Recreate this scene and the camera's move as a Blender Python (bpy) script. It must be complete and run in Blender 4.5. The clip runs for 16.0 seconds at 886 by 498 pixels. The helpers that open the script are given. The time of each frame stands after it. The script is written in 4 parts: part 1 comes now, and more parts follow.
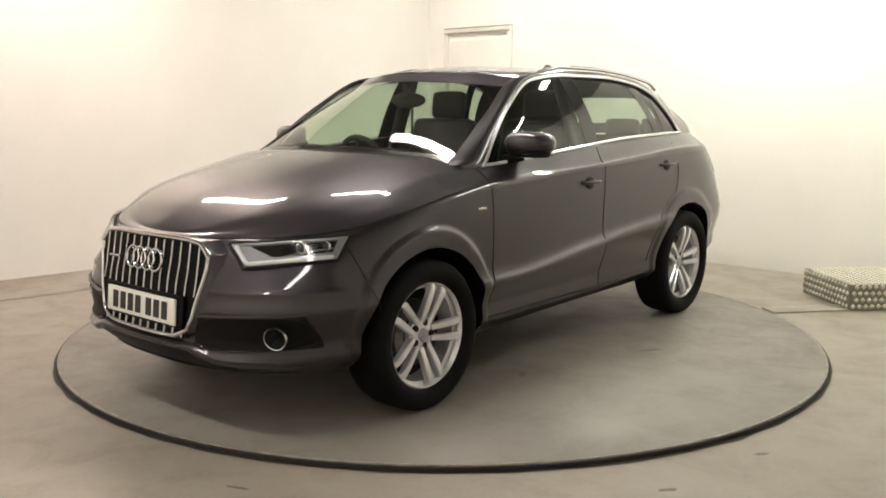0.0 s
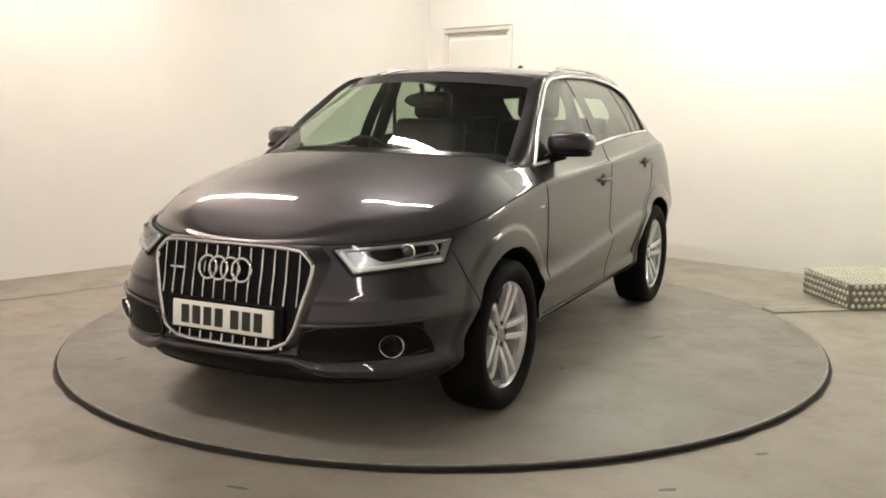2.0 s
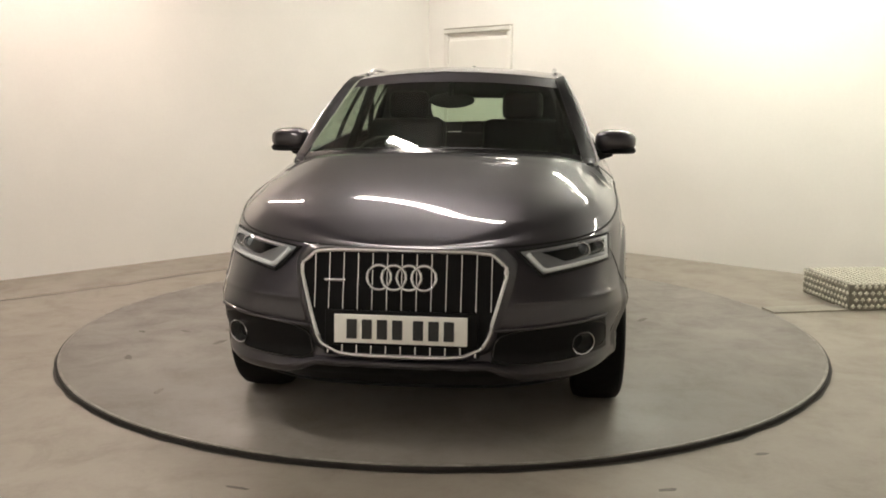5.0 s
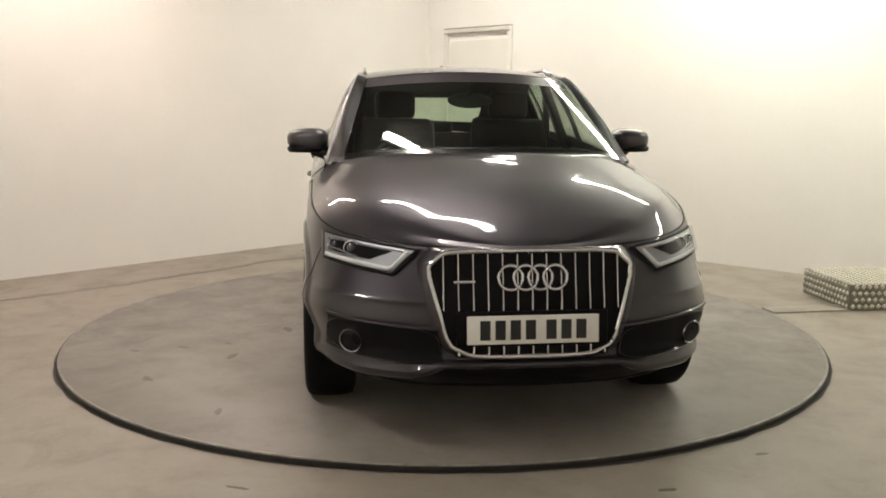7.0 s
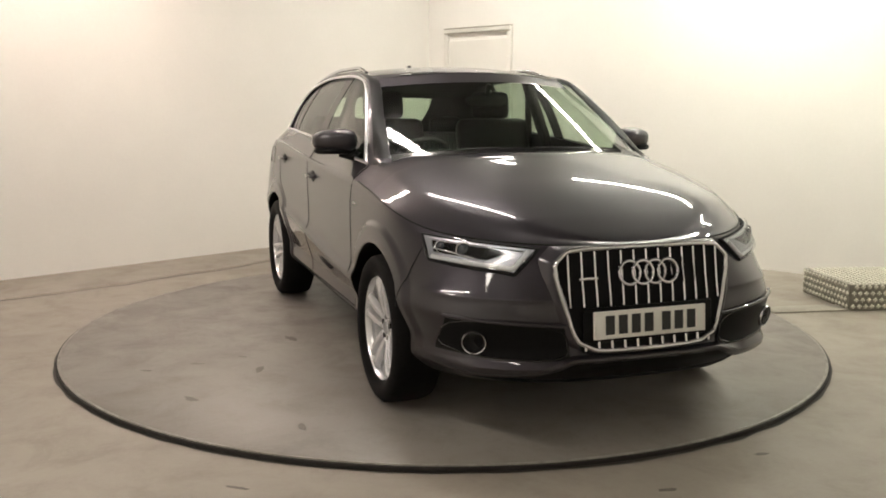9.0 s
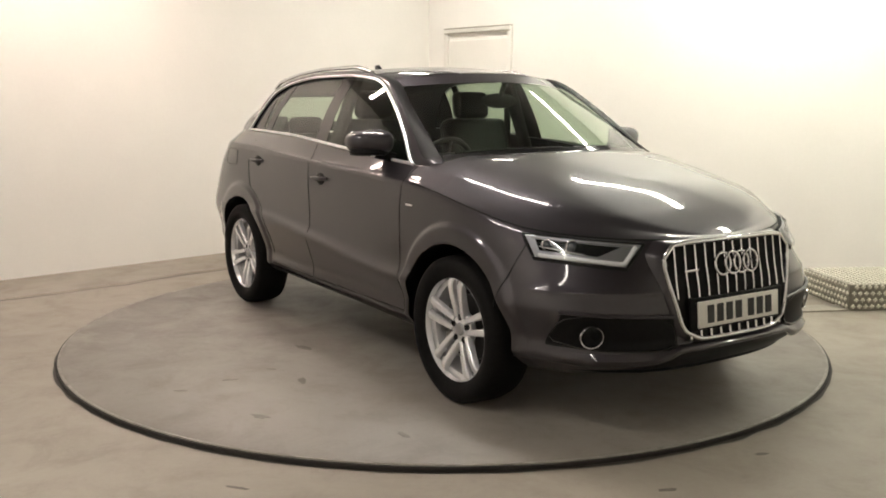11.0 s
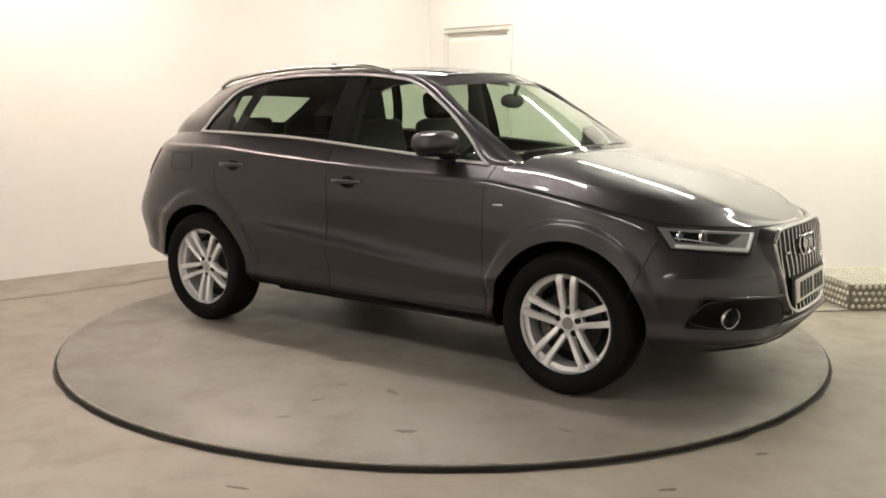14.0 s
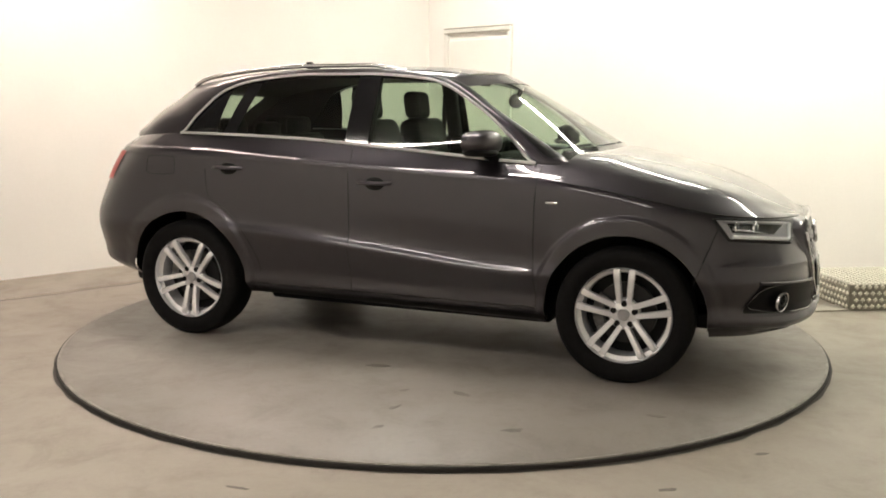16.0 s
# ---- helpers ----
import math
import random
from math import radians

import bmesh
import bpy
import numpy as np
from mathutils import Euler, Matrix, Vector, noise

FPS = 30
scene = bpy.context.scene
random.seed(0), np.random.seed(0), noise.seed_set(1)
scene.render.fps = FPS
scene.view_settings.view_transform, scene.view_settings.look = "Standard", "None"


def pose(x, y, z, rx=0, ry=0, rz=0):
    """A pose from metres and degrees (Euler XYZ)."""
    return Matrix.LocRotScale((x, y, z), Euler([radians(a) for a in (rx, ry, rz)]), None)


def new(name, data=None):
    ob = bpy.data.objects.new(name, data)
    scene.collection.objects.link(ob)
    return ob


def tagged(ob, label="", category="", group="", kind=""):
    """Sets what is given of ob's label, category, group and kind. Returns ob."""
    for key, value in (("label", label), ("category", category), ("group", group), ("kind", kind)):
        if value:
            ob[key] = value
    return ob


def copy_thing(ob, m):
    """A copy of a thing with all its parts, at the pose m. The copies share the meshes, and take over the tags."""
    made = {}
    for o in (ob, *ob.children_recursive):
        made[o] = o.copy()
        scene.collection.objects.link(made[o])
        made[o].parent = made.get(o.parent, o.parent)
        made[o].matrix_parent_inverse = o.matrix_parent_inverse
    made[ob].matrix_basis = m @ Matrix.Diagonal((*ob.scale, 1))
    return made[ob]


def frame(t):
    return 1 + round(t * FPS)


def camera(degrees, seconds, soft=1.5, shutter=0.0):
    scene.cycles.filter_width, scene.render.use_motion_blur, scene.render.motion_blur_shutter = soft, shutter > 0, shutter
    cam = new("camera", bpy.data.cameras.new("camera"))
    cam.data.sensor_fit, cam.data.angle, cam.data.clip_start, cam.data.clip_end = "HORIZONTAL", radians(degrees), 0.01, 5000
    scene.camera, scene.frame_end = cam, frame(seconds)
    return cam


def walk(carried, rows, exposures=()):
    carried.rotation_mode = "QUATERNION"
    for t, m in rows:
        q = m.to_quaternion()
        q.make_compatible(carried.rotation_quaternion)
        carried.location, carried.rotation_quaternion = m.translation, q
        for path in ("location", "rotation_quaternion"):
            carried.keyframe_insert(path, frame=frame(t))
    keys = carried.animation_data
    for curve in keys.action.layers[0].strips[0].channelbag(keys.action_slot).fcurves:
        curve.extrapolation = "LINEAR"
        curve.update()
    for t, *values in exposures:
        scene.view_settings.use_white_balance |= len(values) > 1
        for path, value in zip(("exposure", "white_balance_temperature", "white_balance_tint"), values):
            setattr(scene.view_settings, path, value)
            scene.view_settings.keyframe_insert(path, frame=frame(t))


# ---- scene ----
# Car showroom: a grey compact SUV on a turning platform, seen by a fixed camera.
cam = camera(52.78, 16.0, soft=1.8)
EYE = Matrix.Translation((0, -5.509, 1.362)) @ Euler((radians(90 - 9.025), 0, radians(0.02))).to_matrix().to_4x4() @ pose(0, 0, 0, 0, 0, 0.261)
walk(cam, [(0.0, EYE), (16.0, EYE)], exposures=[(0.0, 0.04), (1.5, 0.0), (3.5, -0.17), (6.5, -0.22), (9.0, -0.19), (11.5, -0.05), (13.0, 0.05), (16.0, 0.17)])

# ---- light ----
world = bpy.data.worlds.new("world")
scene.world = world
world.use_nodes = True
world.node_tree.nodes["Background"].inputs[0].default_value = (0.9, 0.95, 1.0, 1)
world.node_tree.nodes["Background"].inputs[1].default_value = 0.02
TUBE_WARM = ((1.0, 0.82, 0.72), 94.0)
TUBE_MID = ((1.0, 0.92, 0.84), 100.0)
# Side and back tubes hang out of view and brighten the camera side.
TUBE_SIDE = ((1.0, 0.90, 0.83), 100.0)
TUBE_BACK = ((1.0, 0.92, 0.84), 32.0)
# Fill added near the corner to even out the walls there.
FILL_FAR = ((1.0, 0.95, 0.86), 48.0)
TUBE_COOL = ((1.0, 0.985, 0.84), 102.0)


# ---- materials ----
def material(name, base, rough=0.5, metal=0.0, spots=0.0, scale=8.0, bump=0.0, coat=0.0, spec=0.5, fine=60.0, tint=None):
    """A principled material with two scales of variation."""
    m = bpy.data.materials.new(name)
    m.use_nodes = True
    nt = m.node_tree
    b = nt.nodes["Principled BSDF"]
    b.inputs["Roughness"].default_value = rough
    b.inputs["Metallic"].default_value = metal
    b.inputs["Coat Weight"].default_value = coat
    b.inputs["Coat Roughness"].default_value = 0.04
    b.inputs["Specular IOR Level"].default_value = spec
    b.inputs["Base Color"].default_value = (*base, 1)
    if spots or bump:
        co = nt.nodes.new("ShaderNodeTexCoord")
        n1 = nt.nodes.new("ShaderNodeTexNoise")
        n1.inputs["Scale"].default_value = scale
        n1.inputs["Detail"].default_value = 6
        n2 = nt.nodes.new("ShaderNodeTexNoise")
        n2.inputs["Scale"].default_value = fine
        n2.inputs["Detail"].default_value = 3
        for n in (n1, n2):
            nt.links.new(co.outputs["Object"], n.inputs["Vector"])
        mix = nt.nodes.new("ShaderNodeMix")
        mix.inputs[0].default_value = 0.3
        nt.links.new(n1.outputs["Fac"], mix.inputs[2])
        nt.links.new(n2.outputs["Fac"], mix.inputs[3])
        ramp = nt.nodes.new("ShaderNodeValToRGB")
        t = tint or base
        ramp.color_ramp.elements[0].position, ramp.color_ramp.elements[1].position = 0.32, 0.68
        ramp.color_ramp.elements[0].color = (*[c * (1 - spots) for c in t], 1)
        ramp.color_ramp.elements[1].color = (*[min(1, c * (1 + spots * 0.6)) for c in base], 1)
        nt.links.new(mix.outputs[0], ramp.inputs[0])
        nt.links.new(ramp.outputs[0], b.inputs["Base Color"])
        if bump:
            bp = nt.nodes.new("ShaderNodeBump")
            bp.inputs["Strength"].default_value = bump
            bp.inputs["Distance"].default_value = 0.01
            nt.links.new(n2.outputs["Fac"], bp.inputs["Height"])
            nt.links.new(bp.outputs[0], b.inputs["Normal"])
    return m


def stained_concrete(name, base, dark, pale, rough=(0.28, 0.55), bump=0.06):
    """Worn painted concrete: broad patches, blotches, fine grit, and gloss that follows the wear."""
    m = bpy.data.materials.new(name)
    m.use_nodes = True
    nt = m.node_tree
    b = nt.nodes["Principled BSDF"]
    co = nt.nodes.new("ShaderNodeTexCoord")

    def noise(scale, detail, rough_, warp=0.0):
        n = nt.nodes.new("ShaderNodeTexNoise")
        n.inputs["Scale"].default_value = scale
        n.inputs["Detail"].default_value = detail
        n.inputs["Roughness"].default_value = rough_
        n.inputs["Distortion"].default_value = warp
        nt.links.new(co.outputs["Object"], n.inputs["Vector"])
        return n.outputs["Fac"]

    def ramp(fac, lo, hi):
        r = nt.nodes.new("ShaderNodeMapRange")
        r.interpolation_type = "SMOOTHSTEP"
        r.inputs[1].default_value, r.inputs[2].default_value = lo, hi
        nt.links.new(fac, r.inputs[0])
        return r.outputs[0]

    def blend(fac, a, c, amount=1.0):
        x = nt.nodes.new("ShaderNodeMix")
        x.data_type = "RGBA"
        k = nt.nodes.new("ShaderNodeMath")
        k.operation = "MULTIPLY"
        k.inputs[1].default_value = amount
        nt.links.new(fac, k.inputs[0])
        nt.links.new(k.outputs[0], x.inputs[0])
        if isinstance(a, tuple):
            x.inputs[6].default_value = (*a, 1)
        else:
            nt.links.new(a, x.inputs[6])
        x.inputs[7].default_value = (*c, 1)
        return x.outputs[2]

    broad, blotch, grit = noise(0.75, 5, 0.55, 0.6), noise(3.2, 8, 0.68, 0.4), noise(55, 4, 0.6)
    colour = blend(ramp(broad, 0.38, 0.66), base, pale, 0.75)
    colour = blend(ramp(blotch, 0.44, 0.76), colour, dark, 0.55)
    colour = blend(ramp(noise(11.0, 7, 0.75, 1.5), 0.50, 0.80), colour, dark, 0.45)
    colour = blend(ramp(grit, 0.35, 0.75), colour, pale, 0.18)
    nt.links.new(colour, b.inputs["Base Color"])
    r = nt.nodes.new("ShaderNodeMapRange")
    r.inputs[1].default_value, r.inputs[2].default_value = 0.35, 0.65
    r.inputs[3].default_value, r.inputs[4].default_value = rough
    nt.links.new(blotch, r.inputs[0])
    nt.links.new(r.outputs[0], b.inputs["Roughness"])
    bp = nt.nodes.new("ShaderNodeBump")
    bp.inputs["Strength"].default_value = bump
    bp.inputs["Distance"].default_value = 0.01
    nt.links.new(grit, bp.inputs["Height"])
    nt.links.new(bp.outputs[0], b.inputs["Normal"])
    return m


def glass_material(name, colour, gloss=1.0):
    """Thin glazing: tinted see-through with a mirror gloss by Fresnel."""
    m = bpy.data.materials.new(name)
    m.use_nodes = True
    nt = m.node_tree
    nt.nodes.remove(nt.nodes["Principled BSDF"])
    tr = nt.nodes.new("ShaderNodeBsdfTransparent")
    tr.inputs[0].default_value = (*colour, 1)
    gl = nt.nodes.new("ShaderNodeBsdfGlossy")
    gl.inputs["Roughness"].default_value = 0.02
    gl.inputs[0].default_value = (gloss, gloss, gloss, 1)
    lw = nt.nodes.new("ShaderNodeLayerWeight")
    lw.inputs[0].default_value = 0.5
    pw = nt.nodes.new("ShaderNodeMath")
    pw.operation = "POWER"
    pw.inputs[1].default_value = 4.5
    fr = nt.nodes.new("ShaderNodeMath")
    fr.operation = "MULTIPLY_ADD"
    fr.inputs[1].default_value, fr.inputs[2].default_value = 0.9, 0.05
    nt.links.new(lw.outputs["Facing"], pw.inputs[0])
    nt.links.new(pw.outputs[0], fr.inputs[0])
    mx = nt.nodes.new("ShaderNodeMixShader")
    nt.links.new(fr.outputs[0], mx.inputs[0])
    nt.links.new(tr.outputs[0], mx.inputs[1])
    nt.links.new(gl.outputs[0], mx.inputs[2])
    nt.links.new(mx.outputs[0], nt.nodes["Material Output"].inputs[0])
    return m


def glow(name, colour, power):
    m = bpy.data.materials.new(name)
    m.use_nodes = True
    b = m.node_tree.nodes["Principled BSDF"]
    b.inputs["Base Color"].default_value = (0.8, 0.8, 0.8, 1)
    b.inputs["Emission Color"].default_value = (*colour, 1)
    b.inputs["Emission Strength"].default_value = power
    return m


WALL = material("wall_paint", (0.88, 0.86, 0.815), 0.45, spots=0.03, scale=1.5, bump=0.03, fine=40)
CEIL = material("ceiling_paint", (0.24, 0.235, 0.225), 0.8, spots=0.04, scale=2)
FLOOR = stained_concrete("floor_concrete", (0.300, 0.266, 0.222), (0.222, 0.193, 0.154), (0.35, 0.314, 0.265), (0.42, 0.6))
DISC = stained_concrete("platform_paint", (0.216, 0.195, 0.174), (0.158, 0.140, 0.122), (0.265, 0.243, 0.216), (0.34, 0.52), 0.04)
DARK_GAP = material("dark_gap", (0.015, 0.012, 0.010), 0.8, spots=0.3, scale=10)
GRIME = material("black_grime", (0.045, 0.038, 0.030), 0.7, spots=0.4, scale=20)
WORNSTEEL = material("worn_steel", (0.30, 0.28, 0.25), 0.4, metal=0.5, spots=0.4, scale=14)
STAIN = material("dark_stain", (0.150, 0.134, 0.114), 0.5, spots=0.3, scale=9)
PAINT = material("grey_metallic_paint", (0.0345, 0.0305, 0.0365), 0.41, metal=0.80, spots=0.05, scale=900, coat=0.9, fine=2500)
SATIN = material("satin_trim", (0.82, 0.82, 0.84), 0.28, metal=0.85)
CHROME = material("chrome", (0.60, 0.60, 0.62), 0.14, metal=1.0)
ALLOY = material("silver_alloy", (0.84, 0.84, 0.86), 0.25, metal=0.6, spots=0.05, scale=30)
RUBBER = material("tyre_rubber", (0.0055, 0.005, 0.005), 0.7, spec=0.12, spots=0.25, scale=30, bump=0.1)
PLASTIC = material("black_plastic", (0.0045, 0.0042, 0.0044), 0.45, spec=0.12, spots=0.2, scale=40)
GLOSSBLACK = material("gloss_black", (0.006, 0.006, 0.007), 0.08)
TRIM = material("interior_trim", (0.013, 0.012, 0.012), 0.6, spec=0.3, spots=0.2, scale=25, bump=0.1)
LEATHER = material("seat_leather", (0.009, 0.0085, 0.0085), 0.5, spec=0.2, spots=0.2, scale=20, bump=0.15)
CALIPER = material("cast_iron", (0.10, 0.095, 0.09), 0.5, metal=0.4, spots=0.2, scale=40)
DARKLENS = material("projector_glass", (0.03, 0.035, 0.045), 0.05, coat=1.0)
SEAM = material("shut_line", (0.006, 0.006, 0.006), 0.9)
GLASS = glass_material("tinted_glass", (0.70, 0.80, 0.70), 0.9)
CLEAR = glass_material("clear_lens", (0.93, 0.95, 0.96), 0.6)
DARKGLASS = glass_material("privacy_glass", (0.58, 0.66, 0.58), 0.9)
FOGLENS = glass_material("fog_lens", (0.6, 0.62, 0.64), 0.35)
PLATE = material("plate_white", (0.78, 0.77, 0.72), 0.4, spots=0.03, scale=20)
PLATEBAR = material("plate_black", (0.015, 0.015, 0.015), 0.5)
RED = material("red_lens", (0.33, 0.004, 0.004), 0.3, spec=0.25)
DRL = material("lamp_white", (0.85, 0.86, 0.88), 0.15, coat=1.0)
REFLECTOR = material("lamp_reflector", (0.34, 0.34, 0.36), 0.28, metal=0.85)
TREAD = material("galvanised_tread", (0.60, 0.575, 0.48), 0.42, metal=0.3, spots=0.15, scale=12)
TREADDARK = material("tread_base", (0.24, 0.225, 0.18), 0.6, metal=0.2, spots=0.25, scale=12)
PLATESTEEL = material("plate_steel", (0.34, 0.315, 0.265), 0.5, metal=0.15, spots=0.2, scale=9)
DOORPAINT = material("door_paint", (0.80, 0.78, 0.73), 0.5, spots=0.03, scale=3)
FRAMEPAINT = material("door_frame_paint", (0.40, 0.37, 0.31), 0.5, spots=0.06, scale=9)


# ---- mesh helpers ----
def part(name, bm, mat, parent=None, label="", smooth=True):
    me = bpy.data.meshes.new(name)
    bm.to_mesh(me)
    bm.free()
    return finish(name, me, mat, parent, label, smooth)


def finish(name, me, mat, parent=None, label="", smooth=True):
    me.materials.append(mat)
    if smooth:
        me.polygons.foreach_set("use_smooth", [True] * len(me.polygons))
        me.set_sharp_from_angle(angle=radians(38))
    ob = new(name, me)
    if parent:
        ob.parent = parent
    if label:
        ob["label"] = label
    return ob


def raw(name, verts, faces, mat, parent=None, label="", normals=None, smooth=True):
    me = bpy.data.meshes.new(name)
    me.from_pydata([tuple(map(float, p)) for p in verts], [], [tuple(int(i) for i in f) for f in faces])
    me.update()
    ob = finish(name, me, mat, parent, label, smooth and normals is None)
    if normals is not None:
        me.polygons.foreach_set("use_smooth", [True] * len(me.polygons))
        me.normals_split_custom_set_from_vertices([tuple(map(float, n)) for n in normals])
    return ob


def add_box(bm, size, at=(0, 0, 0), bevel=0.0, m=None):
    r = bmesh.ops.create_cube(bm, size=1.0)
    vs = r["verts"]
    bmesh.ops.scale(bm, vec=size, verts=vs)
    if bevel:
        es = list({e for v in vs for e in v.link_edges})
        r = bmesh.ops.bevel(bm, geom=es, offset=bevel, segments=3, affect="EDGES", profile=0.5)
        vs = list({v for f in r["faces"] for v in f.verts} | {v for v in vs if v.is_valid})
    bmesh.ops.transform(bm, matrix=(Matrix.Translation(at) @ m) if m else Matrix.Translation(at), verts=vs)
    return vs


def box(name, size, at, mat, parent=None, bevel=0.0, label="", m=None):
    bm = bmesh.new()
    add_box(bm, size, at, bevel, m)
    return part(name, bm, mat, parent, label)


def tube_mesh(path, radius, sides=8, closed=False, flat=1.0):
    """A bmesh tube along a path of points; flat squeezes it along its second axis."""
    bm = bmesh.new()
    pts = [Vector(p) for p in path]
    n = len(pts)
    rings = []
    ref = Vector((0.13, 0.21, 0.97))
    for i, p in enumerate(pts):
        a = pts[(i - 1) % n] if closed or i else pts[0]
        b = pts[(i + 1) % n] if closed or i < n - 1 else pts[-1]
        d = (b - a).normalized()
        u = ref - d * ref.dot(d)
        if u.length < 1e-4:
            u = d.orthogonal()
        u.normalize()
        w = d.cross(u)
        rings.append([bm.verts.new(p + (u * math.cos(q) + w * math.sin(q) * flat) * radius) for q in [2 * math.pi * k / sides for k in range(sides)]])
    for i in range(n if closed else n - 1):
        a, b = rings[i], rings[(i + 1) % n]
        for k in range(sides):
            bm.faces.new((a[k], a[(k + 1) % sides], b[(k + 1) % sides], b[k]))
    if not closed:
        bm.faces.new(list(reversed(rings[0])))
        bm.faces.new(rings[-1])
    bmesh.ops.recalc_face_normals(bm, faces=bm.faces)
    return bm


def lathe(profile, steps=64):
    """A bmesh turned round the y axis from (radius, y) pairs; closed into a ring."""
    bm = bmesh.new()
    rings = []
    for k in range(steps):
        a = 2 * math.pi * k / steps
        rings.append([bm.verts.new((r * math.cos(a), y, r * math.sin(a))) for r, y in profile])
    m = len(profile)
    for k in range(steps):
        a, b = rings[k], rings[(k + 1) % steps]
        for i in range(m - 1):
            bm.faces.new((a[i], a[i + 1], b[i + 1], b[i]))
    bmesh.ops.remove_doubles(bm, verts=bm.verts, dist=1e-5)
    bmesh.ops.recalc_face_normals(bm, faces=bm.faces)
    return bm


def through_points(*pts):
    """A smooth monotone curve through (x, value) pairs."""
    p = sorted(pts)
    x, y = np.array([a for a, _ in p], float), np.array([b for _, b in p], float)
    h, d = np.diff(x), np.diff(y) / np.diff(x)
    m = np.zeros(len(x))
    m[0], m[-1] = d[0], d[-1]
    for i in range(1, len(x) - 1):
        if d[i - 1] * d[i] > 0:
            w1, w2 = 2 * h[i] + h[i - 1], h[i] + 2 * h[i - 1]
            m[i] = (w1 + w2) / (w1 / d[i - 1] + w2 / d[i])

    def f(q):
        q = np.clip(np.asarray(q, float), x[0], x[-1])
        i = np.clip(np.searchsorted(x, q) - 1, 0, len(x) - 2)
        t = (q - x[i]) / h[i]
        return (2 * t**3 - 3 * t**2 + 1) * y[i] + (t**3 - 2 * t**2 + t) * h[i] * m[i] + (-2 * t**3 + 3 * t**2) * y[i + 1] + (t**3 - t**2) * h[i] * m[i + 1]
    return f


# ---- the room ----
FLOOR_Z = -0.026
CORNER = Vector((-0.17, 4.74, 0))
ALONG_L = Vector((-0.713, -0.701, 0)).normalized()
ALONG_R = Vector((0.757, -0.653, 0)).normalized()
HIGH = 3.1
SPAN = 8.7


def wall(name, a, b, inward, label):
    """A wall 0.2 m thick whose inner face runs from a to b."""
    out = -inward * 0.2
    q = [a, b, b + out, a + out]
    v = [(p.x, p.y, z) for z in (FLOOR_Z - 0.05, HIGH) for p in q]
    return tagged(raw(name, v, [(0, 1, 2, 3), (4, 5, 6, 7), (0, 1, 5, 4), (1, 2, 6, 5), (2, 3, 7, 6), (3, 0, 4, 7)], WALL, smooth=False), label, "wall", kind="structure")


def perp(d, toward):
    n = Vector((-d.y, d.x, 0))
    return n if n.dot(toward) > 0 else -n


FAR_L, FAR_R = CORNER + ALONG_L * SPAN, CORNER + ALONG_R * SPAN
NEAR = CORNER + ALONG_L * SPAN + ALONG_R * SPAN
IN_L, IN_R = perp(ALONG_L, ALONG_R), perp(ALONG_R, ALONG_L)
wall("wall_west", CORNER, FAR_L, IN_L, "plain cream painted wall with a faint sheen")
wall("wall_east", CORNER, FAR_R, IN_R, "bright cream painted wall with a door in it")
# Unseen walls that close the room, set near so they brighten the car's side.
wall("wall_south", FAR_L, NEAR, perp(ALONG_R, -ALONG_L), "unseen cream wall added behind the camera")
wall("wall_north", FAR_R, NEAR, perp(ALONG_L, -ALONG_R), "unseen cream wall added beside the camera")


def slab(name, z0, z1, mat, label, category):
    q = [CORNER, FAR_L, NEAR, FAR_R]
    v = [(p.x, p.y, z) for z in (z0, z1) for p in q]
    return tagged(raw(name, v, [(3, 2, 1, 0), (4, 5, 6, 7), (0, 1, 5, 4), (1, 2, 6, 5), (2, 3, 7, 6), (3, 0, 4, 7)], mat, smooth=False), label, category, kind="structure")


slab("ceiling", HIGH, HIGH + 0.1, CEIL, "plain dark grey ceiling with tube lights", "ceiling")

slab("floor", FLOOR_Z - 0.1, FLOOR_Z, FLOOR, "worn tan-grey concrete showroom floor", "floor")
RING = 2.256

# ---- tube lights on the ceiling ----
def tube_light(at, turn, length, shine):
    base = tagged(new("tube_light"), "long white fluorescent tube light on the ceiling, some added as fill", "ceiling light", "ceiling tube lights")
    base.matrix_basis = pose(*at, 0, 0, turn)
    box("housing", (length, 0.12, 0.05), (0, 0, -0.025), DOORPAINT, base, 0.01)
    colour, power = shine
    m = bpy.data.materials.get("tube_%d" % power) or glow("tube_%d" % power, colour, power)
    box("diffuser", (length - 0.06, 0.085, 0.03), (0, 0, -0.066), m, base, 0.01, "glowing diffuser")


# Two rows that run along the east wall's direction.
# Corner tube is added fill; last two hang unseen on the camera side.
for x, y, shine in ((-2.25, 1.00, TUBE_WARM), (-0.20, -0.40, TUBE_MID), (2.00, 1.40, TUBE_COOL), (0.12, 3.03, FILL_FAR), (3.85, -0.20, TUBE_COOL), (-2.19, -2.69, TUBE_SIDE), (-0.34, -4.30, TUBE_BACK)):
    tube_light((x, y, HIGH - 0.001), -40.8, 1.75, shine)

